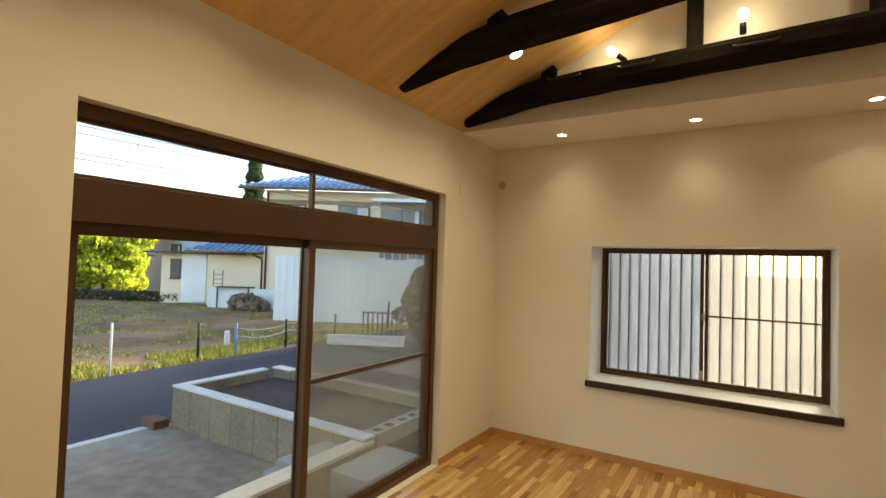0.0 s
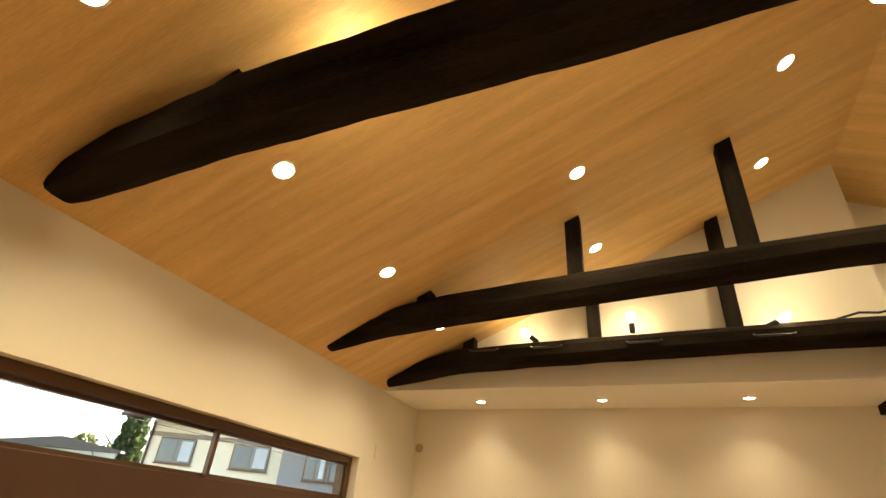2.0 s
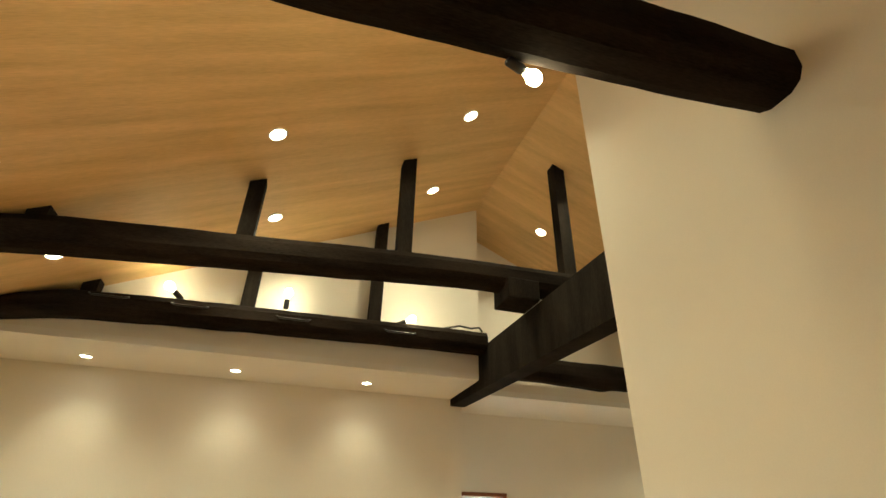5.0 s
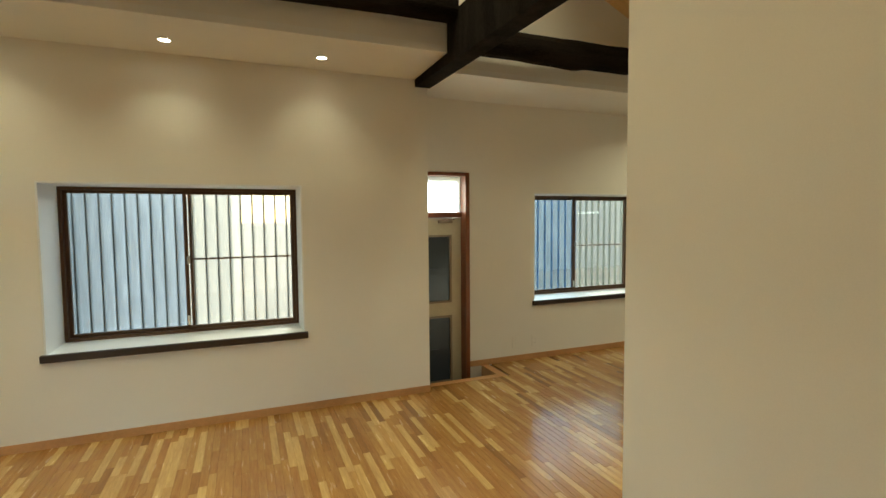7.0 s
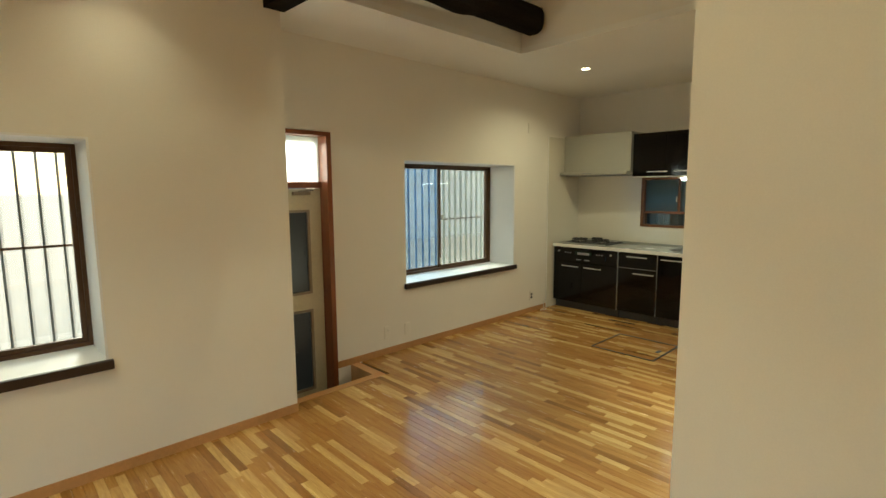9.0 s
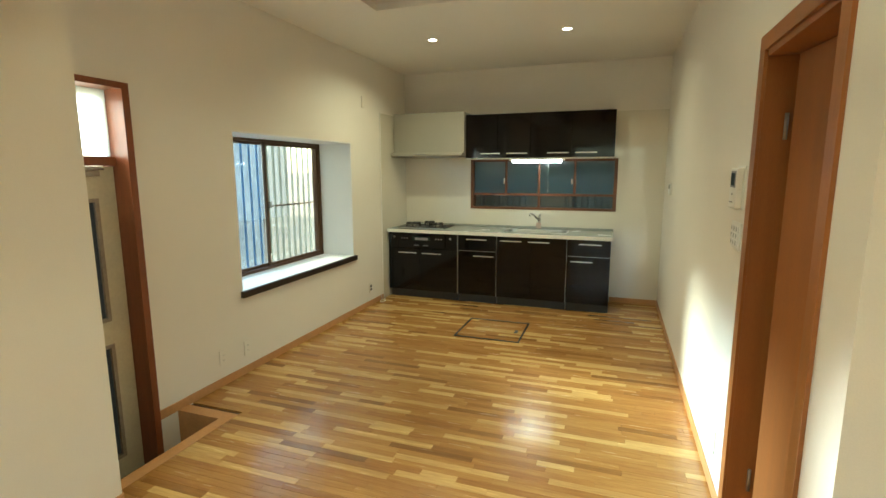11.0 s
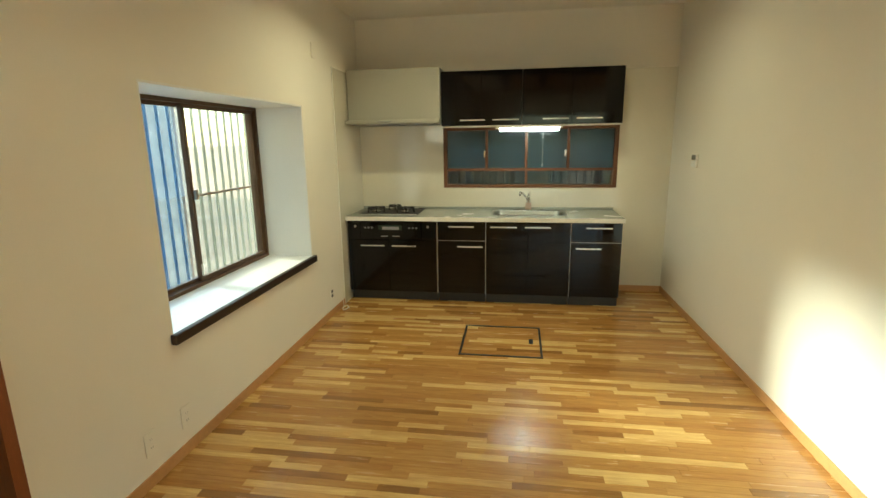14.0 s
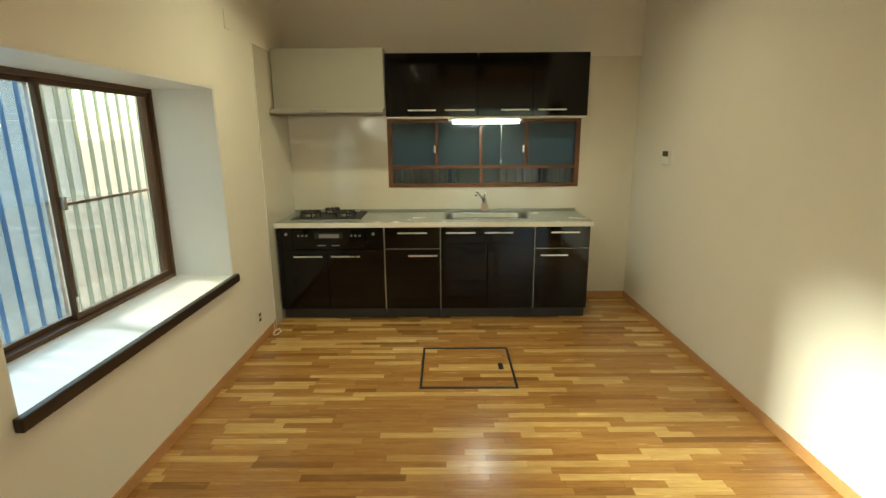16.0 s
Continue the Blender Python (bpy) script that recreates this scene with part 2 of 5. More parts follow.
M_ASPHALT = surface("asphalt", (0.022, 0.030, 0.050), 0.2, 1.0, 90, 0.85, 0.5, depth=0.008)
M_SOIL = surface("brown_soil", (0.24, 0.125, 0.055), 0.45, 0.6, 9, 0.95, 1.0, depth=0.05, tint=(0.33, 0.20, 0.10))
M_DARKSOIL = surface("dark_gravel_soil", (0.055, 0.05, 0.046), 0.4, 4, 60, 0.95, 0.9, depth=0.02)
M_GRASS = leaves(surface("grass_blades", (0.38, 0.40, 0.07), 0.3, 2, 20, 0.7, 0, per="island", tint=(0.58, 0.54, 0.13)))


M_PLASTER = surface("cream_house_render", (0.86, 0.77, 0.58), 0.06, 0.8, 30, 0.85, 0.2)
M_WHITEWALL = surface("white_sheet_metal", (0.80, 0.86, 0.92), 0.13, 0.7, 20, 0.5, 0.1)
M_BLUETILE = surface("blue_glazed_roof_tile", (0.13, 0.27, 0.48), 0.2, 3, 30, 0.28, 0.1)
M_GREYHOUSE = surface("grey_siding", (0.26, 0.26, 0.26), 0.1, 1, 20, 0.8, 0.2)
M_DARKROOF = surface("dark_roof_sheet", (0.06, 0.055, 0.055), 0.15, 1, 20, 0.6, 0.2)
M_BLUEWALL = surface("pale_blue_siding", (0.42, 0.56, 0.70), 0.08, 1, 20, 0.7, 0.1)
M_HOUSEGLASS = surface("house_window_glass", (0.10, 0.13, 0.16), 0.3, 1.2, 8, 0.08, 0.0)
M_CURTAIN = surface("pale_curtain", (0.55, 0.60, 0.62), 0.12, 4, 30, 0.8, 0.0)
M_BARK = surface("bark", (0.09, 0.065, 0.045), 0.3, 6, 40, 0.9, 0.7, depth=0.01)
M_GINKGO = leaves(surface("yellow_green_leaves", (0.36, 0.52, 0.035), 0.3, 2, 20, 0.6, 0, per="island", tint=(0.60, 0.66, 0.05)))
M_CONIFER = leaves(surface("conifer_leaves", (0.035, 0.070, 0.025), 0.3, 2, 20, 0.7, 0, per="island", tint=(0.07, 0.12, 0.035)))
M_BUSH = leaves(surface("bush_leaves", (0.09, 0.12, 0.035), 0.3, 2, 20, 0.7, 0, per="island", tint=(0.16, 0.18, 0.05)))
M_HEDGE = surface("dark_hedge_leaves", (0.045, 0.065, 0.035), 0.3, 2, 20, 0.7, 0, per="island")
M_CABLE = surface("black_cable", (0.02, 0.02, 0.022), 0.1, 5, 50, 0.6, 0)
M_WHITEPAINT = surface("white_painted_stake", (0.72, 0.72, 0.70), 0.1, 5, 40, 0.6, 0.1)
M_BLUEPAINT = surface("blue_plastic_stake", (0.12, 0.25, 0.42), 0.1, 5, 40, 0.5, 0.1)
M_ROPE = surface("pale_rope", (0.55, 0.52, 0.42), 0.15, 20, 90, 0.9, 0.2)
M_PALEWOOD = surface("pale_weathered_wood", (0.62, 0.56, 0.45), 0.12, 3, 40, 0.8, 0.2)
M_STEP = surface("pale_step_concrete", (0.33, 0.33, 0.31), 0.15, 2, 40, 0.85, 0.3)
M_OLDWOOD = surface("grey_old_wood", (0.30, 0.24, 0.18), 0.2, 3, 40, 0.85, 0.3)


# ---- mesh helpers ----
def bm_box(x0, x1, y0, y1, z0, z1, bm=None, bevel=0.0):
    bm = bm or bmesh.new()
    vs = [bm.verts.new((x, y, z)) for x in (x0, x1) for y in (y0, y1) for z in (z0, z1)]
    fs = [bm.faces.new([vs[i] for i in q]) for q in ((0, 1, 3, 2), (4, 6, 7, 5), (0, 4, 5, 1), (2, 3, 7, 6), (0, 2, 6, 4), (1, 5, 7, 3))]
    if bevel:
        bmesh.ops.bevel(bm, geom=list({e for f in fs for e in f.edges}), offset=bevel, segments=2, affect="EDGES", profile=0.5)
    return bm


def bm_prism(points, axis, a, b, bm=None):
    """Polygon extruded along an axis from a to b; the points lie in the other two axes, in order."""
    bm = bm or bmesh.new()

    def at(u, v, w):
        return {"x": (w, u, v), "y": (u, w, v), "z": (u, v, w)}[axis]
    lo = [bm.verts.new(at(u, v, a)) for u, v in points]
    hi = [bm.verts.new(at(u, v, b)) for u, v in points]
    bm.faces.new(lo[::-1])
    bm.faces.new(hi)
    for i in range(len(lo)):
        j = (i + 1) % len(lo)
        bm.faces.new((lo[i], lo[j], hi[j], hi[i]))
    bmesh.ops.recalc_face_normals(bm, faces=bm.faces)
    return bm


def bm_tube(path, radii, sides=10, bm=None, squash=1.0, caps=True):
    """A round section swept along a path of points."""
    bm = bm or bmesh.new()
    pts = [Vector(p) for p in path]
    rings = []
    for i, p in enumerate(pts):
        d = (pts[min(i + 1, len(pts) - 1)] - pts[max(i - 1, 0)]).normalized()
        side = d.cross(Vector((0, 0, 1)))
        side = side.normalized() if side.length > 1e-4 else Vector((1, 0, 0))
        up = side.cross(d).normalized()
        r = radii[i] if isinstance(radii, (list, tuple)) else radii
        rings.append([bm.verts.new(p + side * (math.cos(t) * r) + up * (math.sin(t) * r * squash)) for t in (2 * math.pi * k / sides for k in range(sides))])
    for a, b in zip(rings, rings[1:]):
        for k in range(sides):
            f = bm.faces.new((a[k], a[(k + 1) % sides], b[(k + 1) % sides], b[k]))
            f.smooth = True
    if caps:
        bm.faces.new(rings[0][::-1])
        bm.faces.new(rings[-1])
    return bm


def part(name, bm, material, parent=None, label="", m=None):
    me = bpy.data.meshes.new(name)
    bmesh.ops.recalc_face_normals(bm, faces=bm.faces)
    bm.to_mesh(me)
    bm.free()
    me.materials.append(material)
    ob = new(name, me)
    if m is not None:
        ob.matrix_basis = m
    if parent is not None:
        ob.parent = parent
    if label:
        tagged(ob, label)
    return ob


def thing(name, label, category, group="", at=(0, 0, 0), kind=""):
    ob = new(name)
    ob.location = at
    ob.empty_display_size = 0.1
    return tagged(ob, label, category, group, kind)


def structure(name, bm, material, label, category):
    return tagged(part(name, bm, material), label, category, "", "structure")


def wall_panels(axis, p0, p1, a0, a1, z0, z1, holes):
    """A wall from plane p0 to p1 along an axis, of boxes round its openings (a0, a1, z0, z1)."""
    bm = bmesh.new()
    cuts = sorted({a0, a1, *[h[0] for h in holes], *[h[1] for h in holes]})
    for u, v in zip(cuts, cuts[1:]):
        spans = [(z0, z1)]
        for h in holes:
            if h[0] <= u and v <= h[1]:
                spans = [s for lo, hi in spans for s in ((lo, min(hi, h[2])), (max(lo, h[3]), hi)) if s[1] - s[0] > 1e-6]
        for lo, hi in spans:
            bm_box(*((u, v, p0, p1) if axis == "x" else (p0, p1, u, v)), lo, hi, bm)
    return bm


# ---- plan ----
XW, YW, XP, YK, YD, XE, XJ, XG = -1.985, 4.46, 1.66, 1.778, 5.00, 6.50, 1.84, 1.73
YB = -2.2
FLAT, EAVE, SLOPE, RIDGE = 2.832, 2.838, 0.4517, 1.72
YG, YGK, XV = 3.715, 4.16, 4.04


def slope_z(x):
    return EAVE + SLOPE * ((x - XW) if x <= RIDGE else (2 * RIDGE - XW - x))


TOPZ = slope_z(RIDGE)

# ---- large structure ----
structure("wall_west", wall_panels("y", XW - 0.16, XW, YB - 0.16, 5.6, -0.5, EAVE + 0.12, [(0.82, 3.48, 0.0, 2.255)]), M_WALL, "cream papered wall with the tall garden window", "wall")
structure("wall_north", wall_panels("x", YW, YW + 0.46, XW, XJ, -0.5, 3.1, [(-1.035, 0.735, 0.645, 1.883)]), M_WALL, "cream papered wall with a deep lattice window", "wall")
structure("wall_return", bm_box(XJ - 0.15, XJ, YW + 0.46, 5.55, -0.5, 3.1), M_WALL, "short cream return wall beside the entrance", "wall")
structure("wall_kitchen_side", wall_panels("x", YD, YD + 0.45, XJ, XE + 0.2, -0.5, 3.1, [(XJ, 2.505, -0.5, 2.085), (3.31, 5.045, 0.64, 1.885)]), M_WALL, "cream papered wall with entrance door and deep window", "wall")
structure("wall_kitchen_end", wall_panels("y", XE, XE + 0.2, YK - 0.13, YD, -0.5, 3.1, [(2.29, 4.085, 1.10, 1.73)]), M_WALL, "cream papered wall behind the kitchen units", "wall")
structure("wall_partition", bm_box(XP, XP + 0.05, YB, YK - 0.13, -0.5, TOPZ + 0.03), M_WALL, "cream papered partition wall up to the ridge", "wall")
structure("wall_doorway", wall_panels("x", YK - 0.13, YK, XP, XE, 0, FLAT, [(1.90, 2.65, 0.0, 2.05)]), M_WALL, "cream papered wall with wooden doorway, switches and intercom", "wall")
structure("wall_south", bm_prism([(XW - 0.16, -0.5), (XP + 0.05, -0.5), (XP + 0.05, TOPZ + 0.1), (XP, TOPZ + 0.1), (XW - 0.16, EAVE + 0.03)], "y", YB - 0.16, YB), M_WALL, "plain cream end wall", "wall")
structure("wall_gable", bm_prism([(XW, FLAT + 0.05), (XG, FLAT + 0.05), (XG, TOPZ + 0.02), (XW, EAVE + 0.02)], "y", YG, YGK), M_WALL, "cream gable wall above the flat ceiling strip", "wall")
structure("wall_gable_kitchen", bm_prism([(XG, FLAT + 0.05), (XV, FLAT + 0.05), (XV, slope_z(XV) + 0.02), (XG, TOPZ + 0.02)], "y", YGK, YGK + 0.1), M_WALL, "cream gable wall over the kitchen side", "wall")
structure("wall_vault_end", bm_box(XV, XV + 0.1, YK, YGK + 0.1, FLAT + 0.05, slope_z(XV) + 0.02), M_WALL, "cream upright wall ending the raised ceiling", "wall")
structure("wall_vault_side", bm_prism([(XP, FLAT), (XV + 0.1, FLAT), (XV + 0.1, slope_z(XV) + 0.02), (XP, TOPZ + 0.02)], "y", YK - 0.13, YK), M_WALL, "cream wall above the doorway up to the slope", "wall")
_b = bm_box(XW, XG, YG, YW, FLAT, FLAT + 0.05)
bm_box(XG, XV, YGK, YD, FLAT, FLAT + 0.05, _b)
bm_box(XV, XE, YK, YD, FLAT, FLAT + 0.05, _b)
structure("ceiling_flat", _b, M_CEIL, "flat white ceiling strips with recessed downlights", "ceiling")
_b = bm_prism([(XW - 0.16, EAVE - SLOPE * 0.16), (RIDGE, TOPZ), (RIDGE, TOPZ + 0.16), (XW - 0.9, EAVE - SLOPE * 0.9 + 0.16), (XW - 0.9, EAVE - SLOPE * 0.9 + 0.05)], "y", YB - 0.6, YGK + 0.9)
bm_prism([(RIDGE, TOPZ), (XV + 0.6, slope_z(XV + 0.6)), (XV + 0.6, slope_z(XV + 0.6) + 0.16), (RIDGE, TOPZ + 0.16)], "y", YK - 0.2, YGK + 0.9, _b)
structure("ceiling_slope", _b, M_SLOPE, "sloping pale wood veneer ceiling meeting at a ridge", "ceiling")
structure("roof_cover", bm_box(XV + 0.2, XE + 1.2, YB - 0.6, 5.2, 3.35, 3.45), M_CONC, "flat grey roof over the kitchen", "roof")
structure("roof_cover_rear", bm_prism([(RIDGE, TOPZ + 0.02), (XE + 0.8, 3.36), (XE + 0.8, 3.45), (RIDGE, TOPZ + 0.16)], "y", YB - 0.6, YK - 0.2), M_CONC, "sloping roof over the rooms beyond", "roof")
structure("wall_back_room", wall_panels("x", YB - 0.16, YB, XP + 0.05, XE + 0.2, -0.5, 3.4, []), M_WALL, "plain wall of the room beyond", "wall")
structure("wall_back_room_end", bm_box(XE, XE + 0.2, YB, YK - 0.13, -0.5, 3.4), M_WALL, "plain end wall of the room beyond", "wall")
_b = bm_box(XW - 0.05, XJ, YB, YW, -0.2, -0.012)
bm_box(XJ, XE, YB, 4.575, -0.2, -0.012, _b)
bm_box(2.72, XE, 4.575, YD, -0.2, -0.012, _b)
structure("subfloor", _b, M_JOINT, "dark underfloor below the planks", "floor")


# ---- big garden window ----
def sash(parent, axis, plane, a0, a1, z0, z1, bar, depth, mat, glass, rail=None, name="sash"):
    """A sash: frame with its glass, in the plane of an axis ('y': along y at x=plane)."""
    bm = bmesh.new()

    def put(u0, u1, w0, w1):
        if axis == "y":
            bm_box(plane - depth / 2, plane + depth / 2, u0, u1, w0, w1, bm)
        else:
            bm_box(u0, u1, plane - depth / 2, plane + depth / 2, w0, w1, bm)
    put(a0, a0 + bar, z0, z1)
    put(a1 - bar, a1, z0, z1)
    put(a0 + bar, a1 - bar, z0, z0 + bar)
    put(a0 + bar, a1 - bar, z1 - bar, z1)
    if rail:
        put(a0 + bar, a1 - bar, rail - 0.014, rail + 0.014)
    s = part(name, bm, mat, parent)
    t = 0.003
    g = bm_box(plane - t, plane + t, a0 + bar - 0.004, a1 - bar + 0.004, z0 + bar - 0.004, z1 - bar + 0.004) if axis == "y" else bm_box(a0 + bar - 0.004, a1 - bar + 0.004, plane - t, plane + t, z0 + bar - 0.004, z1 - bar + 0.004)
    p = part("pane", g, glass, s)
    p.visible_shadow = False
    return s


win = thing("window_1", "tall bronze aluminium sliding window with transom lights", "window", kind="structure")
WX, W0, W1 = XW - 0.11, 0.79, 3.47
_b = bm_box(WX - 0.05, WX + 0.05, W0, W0 + 0.05, 0, 2.252)
bm_box(WX - 0.05, WX + 0.05, W1 - 0.05, W1, 0, 2.252, _b)
bm_box(WX - 0.05, WX + 0.05, W0 + 0.05, W1 - 0.05, 2.205, 2.252, _b)
bm_box(WX - 0.05, WX + 0.05, W0 + 0.05, W1 - 0.05, 0.0, 0.045, _b)
part("window_frame", _b, M_SASH, win)
part("transom_band", bm_box(WX - 0.045, WX + 0.052, W0 + 0.05, W1 - 0.05, 1.785, 1.957, bevel=0.004), M_SASHBAND, win, "broad brown transom band")
WM = 2.10
M_SCREEN, _n, _l, _p = nodes_of("grey_insect_screen")
_t, _x = _n.new("ShaderNodeBsdfTransparent"), _n.new("ShaderNodeMixShader")
_p.inputs["Base Color"].default_value = (0.42, 0.47, 0.46, 1)
_p.inputs["Roughness"].default_value = 0.8
_x.inputs[0].default_value = 0.27
_l.new(_t.outputs[0], _x.inputs[1])
_l.new(_p.outputs[0], _x.inputs[2])
_l.new(_x.outputs[0], _n["Material Output"].inputs["Surface"])
scr = part("insect_screen", bm_box(WX - 0.042, WX - 0.038, WM - 0.01, W1 - 0.06, 0.05, 1.78), M_SCREEN, win, "fine grey insect screen")
scr.visible_shadow = False
part("screen_stile", bm_box(WX - 0.048, WX - 0.0335, WM - 0.03, WM - 0.011, 0.05, 1.78), M_SASH, win)
sash(win, "y", WX + 0.018, WM - 0.03, W1 - 0.05, 0.045, 1.785, 0.05, 0.028, M_SASH, M_GLASS, 0.925)
sash(win, "y", WX - 0.018, W0 + 0.05, WM + 0.03, 0.045, 1.785, 0.05, 0.028, M_SASH, M_GLASS)
sash(win, "y", WX + 0.018, WM - 0.03, W1 - 0.05, 1.957, 2.21, 0.022, 0.028, M_SASH, M_GLASS)
sash(win, "y", WX - 0.018, W0 + 0.05, WM + 0.03, 1.957, 2.21, 0.022, 0.028, M_SASH, M_GLASS)


def deep_window(name, label, x0, x1, z0, z1, ywall, yframe, clip=""):
    """A sliding window set at the back of a deep box recess, with sill board and dark nosing."""
    w = thing(name, label, "window", kind="structure")
    part("window_sill", bm_box(x0 + 0.002, x1 - 0.002, ywall, yframe - 0.04, z0 - 0.03, z0 + 0.022, bevel=0.003), M_SILL, w, "white sill board")
    part("sill_nosing", bm_box(x0 - 0.02, x1 + 0.02, ywall - 0.035, ywall - 0.001, z0 - 0.028, z0 + 0.026, bevel=0.006), M_SILLTRIM, w, "dark wooden sill nosing")
    for n, bx in (("reveal", (x0 - 0.02, x0 + 0.012, ywall + 0.003, yframe - 0.04, z0 + 0.022, z1)), ("reveal", (x1 - 0.012, x1 + 0.02, ywall + 0.003, yframe - 0.04, z0 + 0.022, z1)), ("reveal_head", (x0 + 0.012, x1 - 0.012, ywall + 0.003, yframe - 0.04, z1 - 0.012, z1 + 0.02))):
        part(n, bm_box(*bx), M_SILL, w)
    a0, a1, b0, b1 = x0 + 0.012, x1 - 0.012, z0 + 0.022, z1 - 0.012
    bm = bm_box(a0, a0 + 0.022, yframe - 0.045, yframe + 0.045, b0, b1)
    bm_box(a1 - 0.022, a1, yframe - 0.045, yframe + 0.045, b0, b1, bm)
    bm_box(a0 + 0.022, a1 - 0.022, yframe - 0.045, yframe + 0.045, b0, b0 + 0.024, bm)
    bm_box(a0 + 0.022, a1 - 0.022, yframe - 0.045, yframe + 0.045, b1 - 0.024, b1, bm)
    part("window_frame", bm, M_SASH, w)
    mid = (a0 + a1) / 2
    sash(w, "x", yframe + 0.016, a0 + 0.022, mid + 0.03, b0 + 0.024, b1 - 0.024, 0.024, 0.026, M_SASH, M_GLASS)
    s = sash(w, "x", yframe - 0.014, mid - 0.03, a1 - 0.022, b0 + 0.024, b1 - 0.024, 0.028, 0.026, M_SASH, M_GLASS)
    part("latch", bm_box(mid - 0.012, mid + 0.012, yframe - 0.05, yframe - 0.028, (b0 + b1) / 2 - 0.03, (b0 + b1) / 2 + 0.035, bevel=0.004), M_STEEL, s, "small steel crescent latch")
    part("sash_handle", bm_box(mid - 0.022, mid - 0.006, yframe - 0.036, yframe - 0.0275, b0 + 0.06, b0 + 0.14, bevel=0.003), M_PLASTIC, s, "small white sash handle")
    return mid


mid1 = deep_window("window_2", "deep-set bronze sliding window before corrugated plastic sheets", -1.035, 0.735, 0.645, 1.883, YW, YW + 0.43)
mid2 = deep_window("window_3", "deep-set bronze sliding window before corrugated plastic sheets", 3.31, 5.045, 0.64, 1.885, YD, YD + 0.43)


def corrugated(x0, x1, y, z0, z1, pitch, amp, thick=0.0015):
    bm = bmesh.new()
    n = max(2, int((x1 - x0) / pitch * 16))
    prev = None
    for i in range(n + 1):
        x = x0 + (x1 - x0) * i / n
        ph = ((x - x0) / pitch) % 1.0
        v = y - amp * max(0.0, min(1.0, 2.2 - 14 * abs(ph - 0.5))) + amp * 0.12 * math.cos(2 * math.pi * ph)
        cur = [bm.verts.new((x, v, z)) for z in (z0, z1)]
        if prev:
            f = bm.faces.new((prev[0], cur[0], cur[1], prev[1]))
            f.smooth = True
        prev = cur
    return bm


def fence_sheet(x0, x1, y, mat, label, pitch, ribs=True, rib_mat=None, rib_w=0.0065):
    t = thing("plastic_fence_panel", label, "fence panel", "corrugated panels outside")
    s = part("sheet", corrugated(x0, x1, y, -0.5, 2.05, pitch, 0.016), mat, t)
    k = 0
    while ribs and x0 + (k + 0.5) * pitch < x1:
        x = x0 + (k + 0.5) * pitch
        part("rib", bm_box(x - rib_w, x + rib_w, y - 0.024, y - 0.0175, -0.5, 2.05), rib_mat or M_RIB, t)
        k += 1
    return t


FY1, FY2 = YW + 0.66, YD + 0.62
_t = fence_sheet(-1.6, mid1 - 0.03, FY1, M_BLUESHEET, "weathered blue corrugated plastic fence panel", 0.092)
_t = fence_sheet(mid1 - 0.03, 1.6, FY1 - 0.02, M_CREAMSHEET, "cream corrugated plastic fence panel with a rail", 0.098)
part("rail", bm_box(mid1 - 0.02, 1.6, FY1 - 0.075, FY1 - 0.045, 1.26, 1.275), M_SASH, _t)
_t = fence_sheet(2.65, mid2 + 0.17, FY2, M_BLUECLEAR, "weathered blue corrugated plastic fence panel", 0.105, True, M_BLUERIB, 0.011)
_t = fence_sheet(mid2 + 0.17, 6.6, FY2 - 0.02, M_CREAMCLEAR, "cream corrugated plastic fence panel with a rail", 0.098, True, M_PALERIB, 0.015)
part("rail", bm_box(mid2 + 0.17, 6.6, FY2 - 0.075, FY2 - 0.045, 1.23, 1.245), M_SASH, _t)


# ---- beams ----
def log_beam(name, label, y, prof, sides=12, seed=0):
    """A rough log along x. prof: (x, centre height, half height, half width)."""
    rng = random.Random(seed)
    bm = bmesh.new()
    rings = []
    xs = [p[0] for p in prof]
    n = 40
    wob = [rng.uniform(-1, 1) for _ in range(n + 1)]
    for i in range(n + 1):
        x = xs[0] + (xs[-1] - xs[0]) * i / n
        k = max(j for j in range(len(prof) - 1) if prof[j][0] <= x + 1e-9)
        u = (x - prof[k][0]) / (prof[k + 1][0] - prof[k][0])
        zc, hz, hy = [prof[k][c] * (1 - u) + prof[k + 1][c] * u for c in (1, 2, 3)]
        ring = []
        for s in range(sides):
            a = 2 * math.pi * (s + 0.5) / sides
            e = 0.72
            cy, cz = math.copysign(abs(math.cos(a)) ** e, math.cos(a)), math.copysign(abs(math.sin(a)) ** e, math.sin(a))
            w = 1 + 0.05 * noise.noise((x * 3.1, s * 1.7, seed * 9.0)) + 0.015 * wob[i]
            z = zc + hz * cz * w
            z = min(z, slope_z(x) + 0.015)
            ring.append(bm.verts.new((x, y + hy * cy * w, z)))
        rings.append(ring)
    for a, b in zip(rings, rings[1:]):
        for s in range(sides):
            bm.faces.new((a[s], a[(s + 1) % sides], b[(s + 1) % sides], b[s]))
    bm.faces.new(rings[0][::-1])
    bm.faces.new(rings[-1])
    return tagged(part(name, bm, M_BEAM), label, "beam", "exposed roof timbers")


